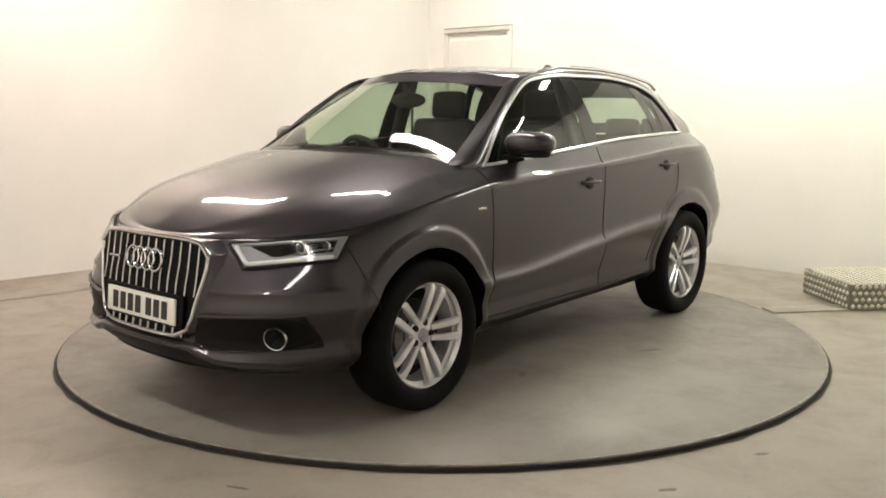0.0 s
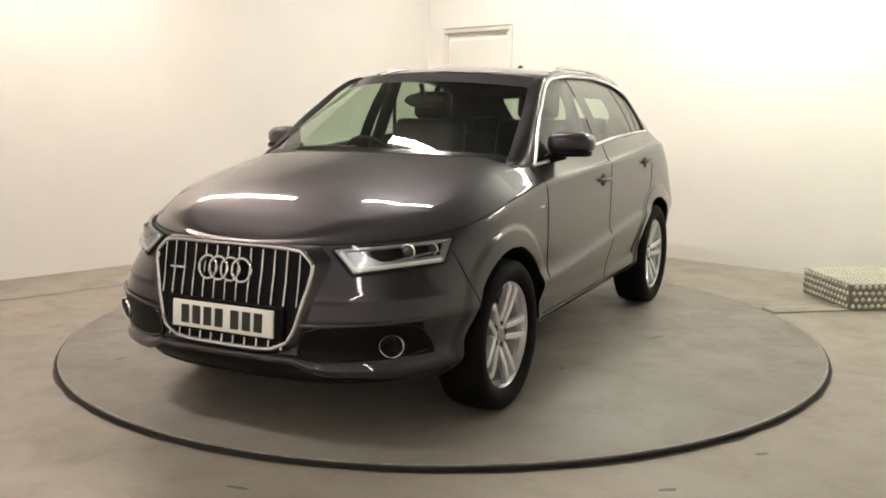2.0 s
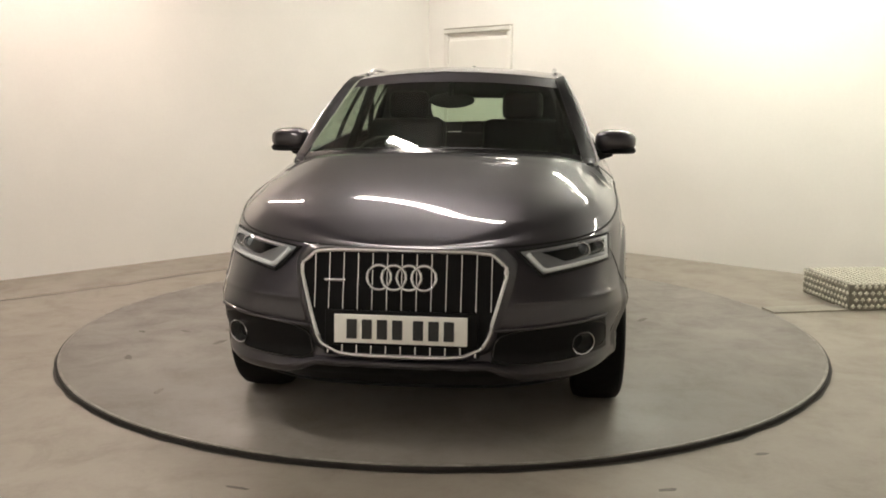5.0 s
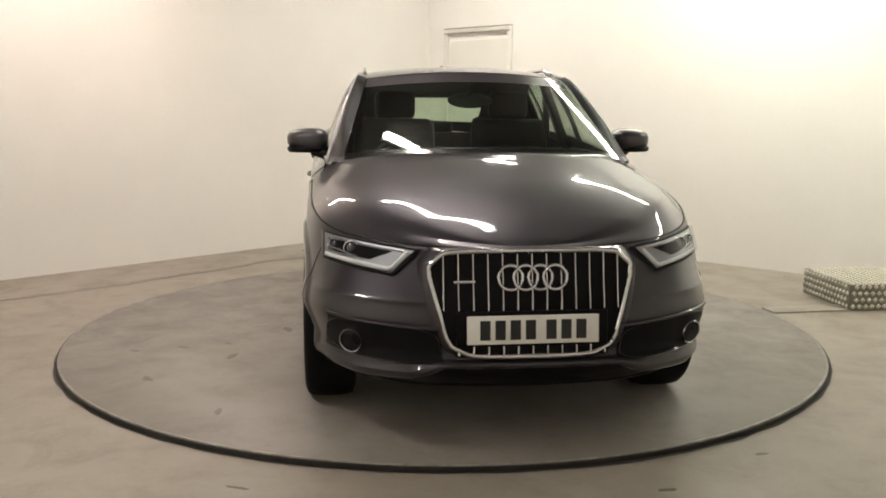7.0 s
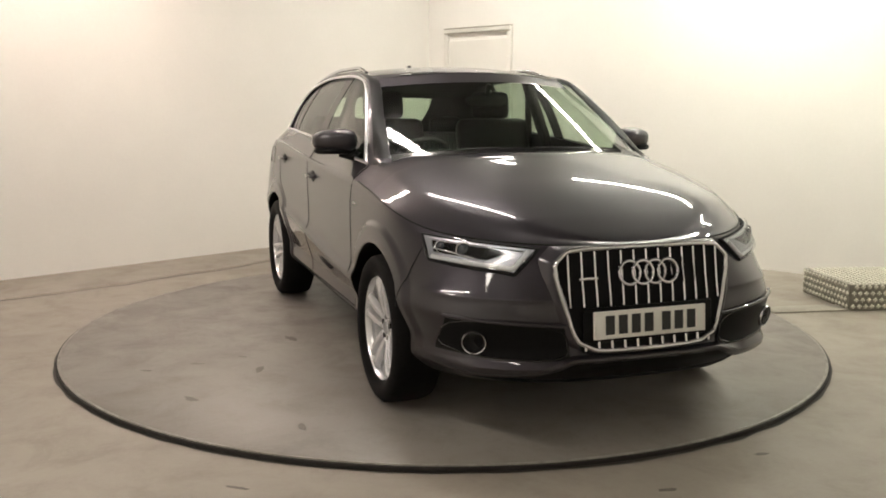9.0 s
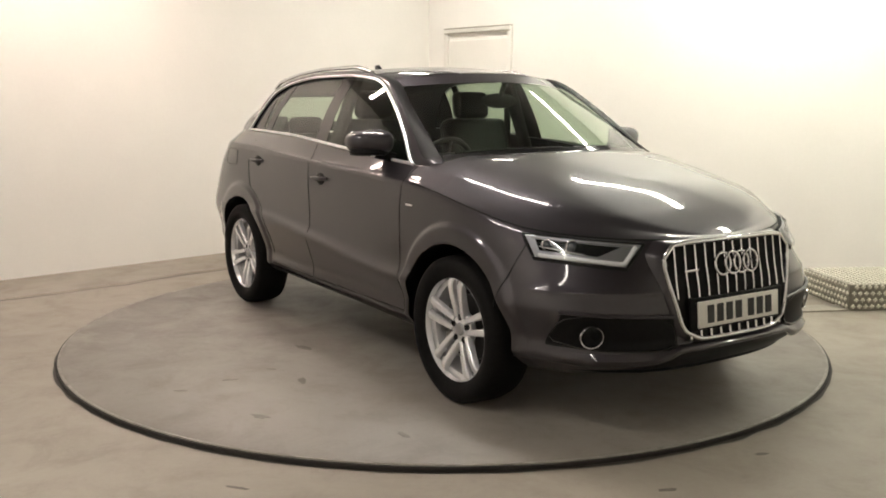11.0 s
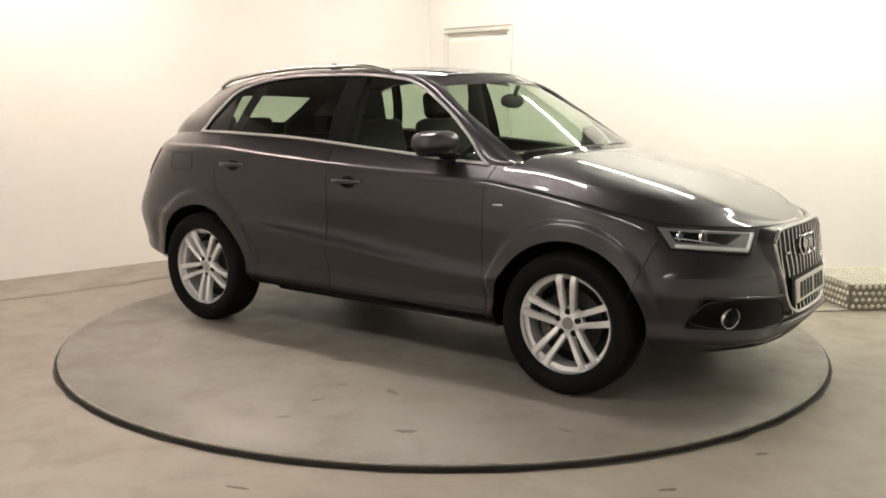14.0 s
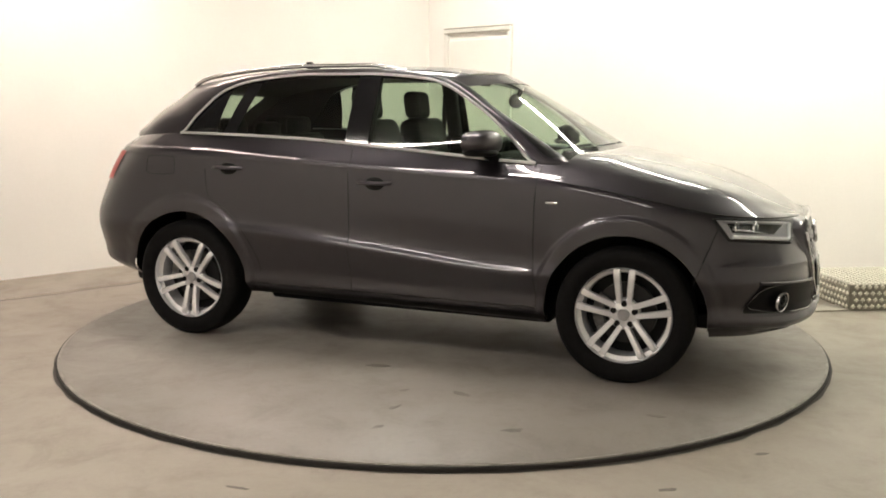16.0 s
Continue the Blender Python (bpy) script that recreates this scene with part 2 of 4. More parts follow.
# ---- the turning platform ----
def make_platform():
    base = tagged(new("turntable"), "round grey painted turntable with a dark rim gap", "turntable")
    bm = lathe([(0.0, 0.0), (RING - 0.012, 0.0), (RING - 0.009, -0.002), (RING - 0.009, -0.02), (0, -0.02)], 128)
    bmesh.ops.rotate(bm, cent=(0, 0, 0), matrix=Matrix.Rotation(radians(90), 3, "X"), verts=bm.verts)
    part("deck", bm, DISC, base)
    bm = lathe([(RING - 0.009, -0.0035), (RING, -0.005), (RING + 0.002, -0.012), (RING, FLOOR_Z + 0.001), (RING - 0.02, FLOOR_Z + 0.001)], 128)
    bmesh.ops.rotate(bm, cent=(0, 0, 0), matrix=Matrix.Rotation(radians(90), 3, "X"), verts=bm.verts)
    part("rim", bm, DARK_GAP, base, "dark rubber edge strip")
    bm = lathe([(RING - 0.022, 0.0005), (RING - 0.020, 0.0016), (RING - 0.010, 0.0016), (RING - 0.008, -0.003)], 128)
    bmesh.ops.rotate(bm, cent=(0, 0, 0), matrix=Matrix.Rotation(radians(90), 3, "X"), verts=bm.verts)
    part("edge_strip", bm, WORNSTEEL, base, "thin worn steel edge")
    return base


turntable = make_platform()
DECK = 0.0

# ---- the car: body surface ----
# Nine level lines run round the body from the nose to the tail; each has a nose, a squareness, widths and heights.
NOSE_X0, TAIL_X0 = 1.15, -1.25


def level(nose, square, tail, widths, heights):
    return nose, square, tail, through_points(*widths), through_points(*heights)


LEVELS = [
    level(2.10, (3.4, 2.5), -2.05, [(-1.3, 0.80), (1.2, 0.80)], [(-2.2, 0.36), (-0.9, 0.285), (0.0, 0.275), (0.9, 0.26), (1.8, 0.25), (2.2, 0.265)]),
    level(2.185, (3.9, 3.0), -2.15, [(-1.3, 0.868), (1.2, 0.866)], [(-2.2, 0.42), (-0.9, 0.345), (0.0, 0.335), (0.9, 0.33), (1.8, 0.335), (2.2, 0.35)]),
    level(2.172, (3.9, 3.0), -2.18, [(-1.3, 0.872), (1.2, 0.870)], [(-2.2, 0.50), (-0.8, 0.44), (0.8, 0.42), (1.6, 0.42), (2.2, 0.42)]),
    level(2.168, (4.1, 3.0), -2.19, [(-1.3, 0.908), (-0.7, 0.916), (0.0, 0.918), (0.7, 0.914), (1.2, 0.905)], [(-2.2, 0.62), (-1.4, 0.66), (-0.81, 0.64), (-0.09, 0.585), (0.78, 0.52), (1.6, 0.54), (2.2, 0.54)]),
    level(2.156, (3.6, 2.7), -2.18, [(-1.3, 0.900), (-0.7, 0.893), (0.0, 0.890), (0.7, 0.892), (1.2, 0.900)], [(-2.2, 0.74), (-1.4, 0.74), (-0.81, 0.72), (-0.09, 0.665), (0.78, 0.60), (1.7, 0.64), (2.2, 0.64)]),
    level(2.135, (3.3, 2.1), -2.13, [(-1.3, 0.896), (0.0, 0.898), (1.2, 0.895)], [(-2.2, 0.95), (-1.2, 1.0), (-0.6, 0.97), (0.8, 0.90), (1.4, 0.82), (1.73, 0.76), (2.2, 0.74)]),
    level(2.115, (3.0, 2.0), -2.09, [(-1.3, 0.880), (0.0, 0.892), (1.2, 0.880)], [(-2.1, 1.10), (-1.2, 1.10), (-0.62, 1.068), (0.46, 1.012), (0.8, 0.995), (1.1, 0.96), (1.43, 0.90), (1.73, 0.84), (2.12, 0.805)]),
    level(2.10, (2.95, 2.0), -2.06, [(-1.3, 0.850), (0.0, 0.868), (0.8, 0.855), (1.2, 0.835)], [(-2.1, 1.13), (-1.39, 1.13), (-0.65, 1.09), (0.05, 1.05), (0.8, 1.03), (1.1, 1.0), (1.43, 0.945), (1.73, 0.885), (2.105, 0.818)]),
    level(2.075, (2.9, 2.0), -2.02, [(-1.39, 0.775), (-0.7, 0.815), (0.0, 0.825), (0.8, 0.795), (1.2, 0.755)], [(-2.1, 1.15), (-1.39, 1.20), (-0.65, 1.185), (0.05, 1.138), (0.817, 1.078), (0.95, 1.072), (1.15, 1.055), (1.3, 1.03), (1.5, 0.99), (1.73, 0.94), (1.9, 0.885), (2.0, 0.848), (2.075, 0.822)]),
]
HUBS = (1.3015, -1.3015)
HUB_Z, ARCH = 0.345, 0.404


def level_points(lv, s):
    """Points of one level line; s: 0 to 1 nose quarter, 1 to 2 flank, 2 to 3 tail quarter."""
    nose, (na, nb), tail, wid, hei = lv
    nt = 2.8 if hei(-1.9) > 0.98 else 3.4 if hei(-1.9) > 0.85 else 4.5
    x, y = np.zeros_like(s), np.zeros_like(s)
    a = s <= 1
    th = s[a] * np.pi / 2
    x[a] = NOSE_X0 + (nose - NOSE_X0) * np.cos(th).clip(0) ** (2 / na)
    y[a] = wid(NOSE_X0) * np.sin(th).clip(0) ** (2 / nb)
    b = (s > 1) & (s < 2)
    x[b] = NOSE_X0 + (TAIL_X0 - NOSE_X0) * (s[b] - 1)
    y[b] = wid(x[b])
    c = s >= 2
    th = (3 - s[c]) * np.pi / 2
    x[c] = TAIL_X0 + (tail - TAIL_X0) * np.cos(th).clip(0) ** (2 / nt)
    y[c] = wid(TAIL_X0) * np.sin(th).clip(0) ** (2 / nt)
    return np.stack([x, y, hei(x)], -1)


def spline_rows(pts, per):
    """Catmull-Rom rows between level lines: pts (levels, columns, 3)."""
    rows = []
    n = len(pts)
    for i in range(n - 1):
        p0, p1, p2, p3 = pts[max(i - 1, 0)], pts[i], pts[i + 1], pts[min(i + 2, n - 1)]
        for t in np.arange(per) / per:
            m1, m2 = (p2 - p0) * 0.42, (p3 - p1) * 0.42
            rows.append((2 * t**3 - 3 * t**2 + 1) * p1 + (t**3 - 2 * t**2 + t) * m1 + (-2 * t**3 + 3 * t**2) * p2 + (t**3 - t**2) * m2)
    rows.append(pts[-1])
    return np.array(rows)


def flare(g):
    """Raises a flat lip round each wheel opening, with a crisp outer edge."""
    for hx in HUBS:
        dx, dz = g[..., 0] - hx, g[..., 2] - HUB_Z
        r = np.hypot(dx, dz)
        outer = 0.462 + 0.046 * np.clip(dz / (r + 1e-9), 0, 1)
        k = np.clip((outer - r) / 0.034, 0, 1)
        k = k * k * (3 - 2 * k)
        side = np.clip((np.abs(g[..., 1]) - 0.70) / 0.08, 0, 1)
        g[..., 1] += (0.0135 if hx > 0 else 0.013) * k * side * np.sign(g[..., 1])
    return g


SHOULDER = through_points((-2.0, 1.088), (-1.2, 1.075), (-0.62, 1.052), (0.0, 1.025), (0.46, 1.000), (0.86, 0.975), (1.2, 0.93))


def crease(g):
    """Presses in the shoulder line along the flanks and folds the bumper under the headlights."""
    x, y, z = g[..., 0], g[..., 1], g[..., 2]
    d = np.minimum(z - SHOULDER(x), 0)
    fade = np.clip((1.05 - x) / 0.35, 0, 1) * np.clip((x + 2.0) / 0.2, 0, 1) * np.clip((y - 0.5) / 0.2, 0, 1)
    g[..., 1] -= 0.0065 * (1 - np.exp(d / 0.022)) * np.exp(d / 0.10) * fade
    n = grid_normals(g)
    if n[30, 120, 1] < 0:
        n = -n
    front = np.clip((x - 1.72) / 0.14, 0, 1) * np.clip((y - 0.36) / 0.08, 0, 1)
    d = z - (0.612 + 0.012 * np.clip(y - 0.5, 0, 1))
    fold = np.where(d > 0, np.exp(-np.abs(d) / 0.034), np.exp(-np.abs(d) / 0.016))
    return g + n * (0.010 * fold * front)[..., None]


def grid_normals(g):
    du = np.gradient(g, axis=1)
    dv = np.gradient(g, axis=0)
    n = np.cross(dv, du)
    return n / (np.linalg.norm(n, axis=-1, keepdims=True) + 1e-12)


PER = 22
th = 0.5 - 0.5 * np.cos(np.pi * np.linspace(0, 1, 110))
S = np.concatenate([th, 1 + np.linspace(0, 1, 330)[1:-1], 2 + 0.5 - 0.5 * np.cos(np.pi * np.linspace(0, 1, 44))])
FLANK = crease(flare(spline_rows(np.array([level_points(lv, S) for lv in LEVELS]), PER)))
FN = grid_normals(FLANK)
if FN[30, 120, 1] < 0:
    FN = -FN
FLAT = FLANK.reshape(-1, 3)
FLATN = FN.reshape(-1, 3)


def on_nose(y, z, off=0.0):
    """The point of the front at (y, z), lifted by off along the normal."""
    m = FLAT[:, 0] > 1.3
    p, n = FLAT[m], FLATN[m]
    ay = abs(y)
    d = (p[:, 1] - ay) ** 2 + (p[:, 2] - z) ** 2
    i = np.argpartition(d, 6)[:6]
    w = 1 / (d[i] + 1e-6)
    w = w / w.sum()
    nn = (n[i] * w[:, None]).sum(0)
    nn /= np.linalg.norm(nn)
    q = (p[i] * w[:, None]).sum(0)
    # slide along the tangent plane to the asked place
    x = q[0] - ((ay - q[1]) * nn[1] + (z - q[2]) * nn[2]) / max(nn[0], 0.25)
    sg = -1 if y < 0 else 1
    return Vector((x + nn[0] * off, sg * (ay + nn[1] * off), z + nn[2] * off)), Vector((nn[0], sg * nn[1], nn[2]))


def on_flank(x, z, side, off=0.0):
    """The point of a flank at (x, z)."""
    p, n = FLAT, FLATN
    d = (p[:, 0] - x) ** 2 + (p[:, 2] - z) ** 2 + np.where(p[:, 1] < 0.3, 9, 0)
    i = np.argpartition(d, 6)[:6]
    w = 1 / (d[i] + 1e-6)
    w = w / w.sum()
    nn = (n[i] * w[:, None]).sum(0)
    nn /= np.linalg.norm(nn)
    q = (p[i] * w[:, None]).sum(0)
    y = q[1] - ((x - q[0]) * nn[0] + (z - q[2]) * nn[2]) / max(nn[1], 0.25)
    return Vector((x + nn[0] * off, side * (y + nn[1] * off), z + nn[2] * off)), Vector((nn[0], side * nn[1], nn[2]))


SHIFT = Matrix.Translation((-0.032, 0.096, 0.0))
car = tagged(new("car"), "dark grey metallic compact SUV parked on the turntable", "car")


def patch_faces(pts, faces, normals, name, mat, label="", parent=car):
    """Some faces of a shared grid as a mesh of their own that keeps the shared shading."""
    used = sorted({i for f in faces for i in f})
    back = {o: k for k, o in enumerate(used)}
    return raw(name, pts[used], [[back[i] for i in f] for f in faces], mat, parent, label, normals[used])


def build_flanks():
    g, nrm = FLANK, FN
    R, C, _ = g.shape
    flat, fn = g.reshape(-1, 3).copy(), nrm.reshape(-1, 3)
    idx = np.arange(R * C).reshape(R, C)
    inside = np.zeros(R * C, bool)
    for hx in HUBS:
        dx, dz = flat[:, 0] - hx, flat[:, 2] - HUB_Z
        r = np.hypot(dx, dz)
        below = (np.abs(dx) < ARCH) & (dz < 0)
        inside |= ((r < ARCH) | below) & (flat[:, 1] > 0.5)
    groups = {}
    moved = flat.copy()
    for i in range(R - 1):
        for j in range(C - 1):
            f = [idx[i, j], idx[i, j + 1], idx[i + 1, j + 1], idx[i + 1, j]]
            if all(inside[k] for k in f):
                continue
            for k in f:
                if inside[k]:
                    hx = HUBS[0] if flat[k, 0] > 0 else HUBS[1]
                    dx, dz = flat[k, 0] - hx, flat[k, 2] - HUB_Z
                    if dz < 0:
                        moved[k, 0] = hx + math.copysign(ARCH, dx)
                    else:
                        r = math.hypot(dx, dz) + 1e-9
                        moved[k, 0], moved[k, 2] = hx + dx / r * ARCH, HUB_Z + dz / r * ARCH
            c = flat[f].mean(0)
            rr = math.hypot(c[0] + 1.3015, c[2] - HUB_Z)
            if c[2] < 0.34 and -0.95 < c[0] < 0.95:
                key = "side_sill"
            elif c[0] > 1.50 and c[2] < 0.835 - max(0, 1.73 - c[0]) * 0.5:
                key = "front_bumper"
            elif c[0] > 0.858:
                key = "front_wing"
            elif c[0] > -0.21:
                key = "front_door"
            elif c[0] > -1.143 and (rr > 0.510 or c[0] > -0.85):
                key = "rear_door"
            elif c[0] < -1.75 and c[2] < 0.75:
                key = "rear_bumper"
            else:
                key = "rear_quarter"
            groups.setdefault(key, []).append(f)
    flip = np.array([1, -1, 1])
    for key, fs in groups.items():
        if key.endswith("bumper"):
            n = len(flat)
            both = np.concatenate([moved, moved * flip])
            bn = np.concatenate([fn, fn * flip])
            faces = list(fs) + [[k + n for k in f[::-1]] for f in fs]
            patch_faces(both, faces, bn, key, PAINT)
        else:
            patch_faces(moved, fs, fn, key, PAINT)
            patch_faces(moved * flip, [f[::-1] for f in fs], fn * flip, key, PAINT)


def build_bonnet():
    """The bonnet lies across the top level line from the nose to the windscreen."""
    s = S[S <= 1.14]
    e = level_points(LEVELS[-1], s)
    crown = through_points((0.9, 0.072), (1.15, 0.082), (1.4, 0.078), (1.6, 0.070), (1.8, 0.050), (1.95, 0.030), (2.04, 0.012), (2.075, 0.0))
    us = np.linspace(-1, 1, 73)
    g = np.zeros((len(s), len(us), 3))
    for i, (x, y, z) in enumerate(e):
        yy = us * y
        # a flat dome between two folds that run from the windscreen to the grille, falling away outside them
        uc = min(0.86, (0.42 + 0.20 * (2.0 - x)) / max(y, 0.3))
        au = np.abs(us)
        lift = np.where(au < uc, 1 - 0.30 * (au / uc) ** 2, 0.70 * ((1 - au) / (1 - uc)) ** 0.85)
        for _ in range(14):
            lift[1:-1] = 0.25 * lift[:-2] + 0.5 * lift[1:-1] + 0.25 * lift[2:]
        lift = crown(x) * lift
        g[i, :, 0] = x + 0.06 * (1 - us**2) * max(0, min(1, (1.25 - x) / 0.3))
        g[i, :, 1], g[i, :, 2] = yy, z + lift
    R, C, _ = g.shape
    idx = np.arange(R * C).reshape(R, C)
    n = grid_normals(g)
    n[n[..., 2] < 0] *= -1
    faces = [(idx[i, j], idx[i, j + 1], idx[i + 1, j + 1], idx[i + 1, j]) for i in range(R - 1) for j in range(C - 1)]
    n[0] = n[1]
    # share the shading along the edge with the wings
    top = FN[-1].copy()
    wing = np.stack([np.interp(s, S, top[:, a]) for a in range(3)], -1)
    mid = n[:, -1] + wing
    mid /= np.linalg.norm(mid, axis=-1, keepdims=True)
    flip = np.array([1, -1, 1])
    for j, w in enumerate((1.0, 0.75, 0.5, 0.3, 0.12)):
        n[:, -1 - j] = n[:, -1 - j] * (1 - w) + mid * w
        n[:, j] = n[:, j] * (1 - w) + mid * flip * w
    n /= np.linalg.norm(n, axis=-1, keepdims=True)
    cols = S <= 1.10
    edge = np.stack([np.interp(S[cols], s, mid[:, a]) for a in range(3)], -1)
    for i in range(9):
        w = 1 - i / 9
        row = FN[-1 - i, cols] * (1 - w) + edge * w
        FN[-1 - i, cols] = row / np.linalg.norm(row, axis=-1, keepdims=True)
    patch_faces(g.reshape(-1, 3), faces, n.reshape(-1, 3), "bonnet", PAINT)


build_bonnet()
build_flanks()

# ---- the cabin above the belt: paired lines, the window arch and the roof edge ----
ARCH_LINE = [(0.93, 0.775, 1.066), (0.817, 0.795, 1.080), (0.654, 0.750, 1.227), (0.479, 0.700, 1.363), (0.158, 0.630, 1.514), (-0.225, 0.615, 1.545), (-0.589, 0.615, 1.546),
             (-0.954, 0.640, 1.512), (-1.133, 0.675, 1.456), (-1.30, 0.735, 1.310), (-1.392, 0.775, 1.203), (-1.62, 0.746, 1.180), (-1.84, 0.622, 1.160), (-1.95, 0.465, 1.152)]
EDGE_LINE = [(0.985, 0.722, 1.083), (0.93, 0.711, 1.118), (0.74, 0.672, 1.236), (0.555, 0.634, 1.348), (0.27, 0.578, 1.512), (-0.225, 0.555, 1.572), (-0.589, 0.550, 1.572),
             (-0.954, 0.545, 1.555), (-1.20, 0.540, 1.530), (-1.44, 0.545, 1.482), (-1.555, 0.570, 1.405), (-1.69, 0.59, 1.322), (-1.842, 0.56, 1.218), (-1.965, 0.45, 1.150)]
arch_at = [through_points(*[(k, p[a]) for k, p in enumerate(ARCH_LINE)]) for a in range(3)]
edge_at = [through_points(*[(k, p[a]) for k, p in enumerate(EDGE_LINE)]) for a in range(3)]


def arch_point(k, side=1, out=0.0):
    return Vector((float(arch_at[0](k)), side * (float(arch_at[1](k)) + out), float(arch_at[2](k))))


def edge_point(k, side=1):
    return Vector((float(edge_at[0](k)), side * float(edge_at[1](k)), float(edge_at[2](k))))


def grid_mesh(name, g, mat, parent=car, label="", flip=False):
    R, C, _ = g.shape
    idx = np.arange(R * C).reshape(R, C)
    faces = [(idx[i, j], idx[i, j + 1], idx[i + 1, j + 1], idx[i + 1, j]) for i in range(R - 1) for j in range(C - 1)]
    if flip:
        faces = [f[::-1] for f in faces]
    return raw(name, g.reshape(-1, 3), faces, mat, parent, label)


def build_pillars():
    ks = np.linspace(0, 13, 105)
    for side in (1, -1):
        g = np.zeros((len(ks), 7, 3))
        for i, k in enumerate(ks):
            a, b = arch_point(k, side), edge_point(k, side)
            for j, t in enumerate(np.linspace(0, 1, 7)):
                p = a.lerp(b, t)
                o = Vector((0, side, 0.8)) * (0.020 * 4 * t * (1 - t))
                g[i, j] = p + o
        grid_mesh("roof_side", g, PAINT, flip=side > 0)


build_pillars()
BELT_Z, BELT_Y = LEVELS[-1][4], LEVELS[-1][3]
arch_z = through_points(*[(p[0], p[2]) for p in ARCH_LINE[1:11]])
arch_y = through_points(*[(p[0], p[1]) for p in ARCH_LINE[1:11]])


def glass_point(x, t, side, off=0.0):
    z0, z1 = float(BELT_Z(x)), float(arch_z(x))
    z1 = max(z1, z0)
    y0, y1 = float(BELT_Y(x)) - 0.012, float(arch_y(x)) - 0.012
    y = y0 + (y1 - y0) * t + 0.018 * 4 * t * (1 - t) * min(1, (z1 - z0) / 0.3) + off
    return Vector((x, side * y, z0 + (z1 - z0) * t))


def window_band(name, x0, x1, side, mat, off=0.0, lean=0.0, label="", parent=car, cols=24):
    """A stretch of the side glazing from x0 to x1; lean shifts its top backwards."""
    g = np.zeros((cols, 11, 3))
    for i, u in enumerate(np.linspace(0, 1, cols)):
        for j, t in enumerate(np.linspace(0, 1, 11)):
            x = x0 + (x1 - x0) * u
            g[i, j] = glass_point(x + lean * (1 - t), t, side, off)
    return grid_mesh(name, g, mat, parent, label, flip=side > 0)


for side in (1, -1):
    window_band("front_window", 0.812, -0.17, side, GLASS, cols=40)
    window_band("rear_window", -0.17, -0.98, side, DARKGLASS, cols=30)
    window_band("quarter_window", -0.98, -1.39, side, DARKGLASS, cols=20)
    window_band("door_pillar", -0.13, -0.27, side, GLOSSBLACK, 0.003, cols=8)
    window_band("window_divider", -0.885, -0.975, side, GLOSSBLACK, 0.003, lean=-0.115, cols=6)
    window_band("quarter_border", -1.085, -1.385, side, GLOSSBLACK, 0.002, lean=-0.06, cols=14)
    path = [arch_point(k, side, 0.006) for k in np.linspace(1, 10, 90)]
    low = [Vector((x, side * (float(BELT_Y(x)) + 0.004), float(BELT_Z(x)) + 0.004)) for x in np.linspace(-1.392, 0.812, 60)]
    part("window_trim", tube_mesh(path + low, 0.0085, 8, True), SATIN, car, "bright chrome window surround")


def build_windscreen():
    rows, cols = 24, 33
    us = np.linspace(-1, 1, cols)
    g = np.zeros((rows, cols, 3))
    for i, t in enumerate(np.linspace(0, 1, rows)):
        e = Vector((0.965, 0.716, 1.096)).lerp(Vector((0.235, 0.573, 1.519)), t) + Vector((0.5, 0, 0.86)) * (0.009 * 4 * t * (1 - t))
        bow, rise = 0.165, 0.032
        g[i, :, 0] = e.x + bow * (1 - us**2)
        g[i, :, 1] = us * (e.y - 0.004)
        g[i, :, 2] = e.z + rise * (1 - us**2)
    grid_mesh("windscreen", g[:-3], GLASS)
    grid_mesh("roof_front", g[-4:] + np.array([0.002, 0, 0.003]), PAINT)
    b = np.zeros((4, cols, 3))
    for i, t in enumerate((0, 0.05, 0.1, 0.14)):
        b[i] = g[0] + (g[3] - g[0]) * t / 0.14 * 0.5 + np.array([0.004, 0, 0.003])
    grid_mesh("scuttle", b, GLOSSBLACK)
    rr, n = [], 46
    for i, k in enumerate(np.linspace(4.15, 9.2, n)):
        e = edge_point(k)
        t = i / (n - 1)
        bow = 0.165 * (1 - t) ** 2 - 0.04 * t**3
        rise = 0.036
        row = np.zeros((cols, 3))
        row[:, 0] = e.x + bow * (1 - us**2)
        row[:, 1] = us * e.y
        row[:, 2] = e.z + rise * (1 - us**2) * (1 - 0.2 * t)
        rr.append(row)
    roof = np.array(rr)
    grid_mesh("roof", roof, PAINT)
    lining = roof.copy()
    lining[..., 2] -= 0.045
    lining[..., 1] *= 0.98
    grid_mesh("headlining", lining[2:], TRIM)
    bk = []
    for k in np.linspace(9.2, 13, 18):
        e = edge_point(k)
        row = np.zeros((cols, 3))
        row[:, 0] = e.x - 0.04 * (1 - us**2)
        row[:, 1] = us * e.y
        row[:, 2] = e.z + 0.02 * (1 - us**2)
        bk.append(row)
    bk = np.array(bk)
    grid_mesh("tailgate_window", bk[3:13, 5:-5], GLASS)
    grid_mesh("tailgate_side", bk[3:13, :6], PAINT)
    grid_mesh("tailgate_side", bk[3:13, -6:], PAINT)
    grid_mesh("tailgate_head", bk[:4], PAINT)
    grid_mesh("tailgate_top", bk[12:], PAINT)
    fade = (1 - us**8)[:, None]
    last = roof[-1]
    sp = np.array([last + np.array([0, 0, 0.002]), last + np.array([-0.03, 0, -0.008]) * fade, last + np.array([-0.033, 0, -0.026]) * fade, last + np.array([-0.01, 0, -0.045]) * fade])
    grid_mesh("roof_spoiler", sp, PAINT)


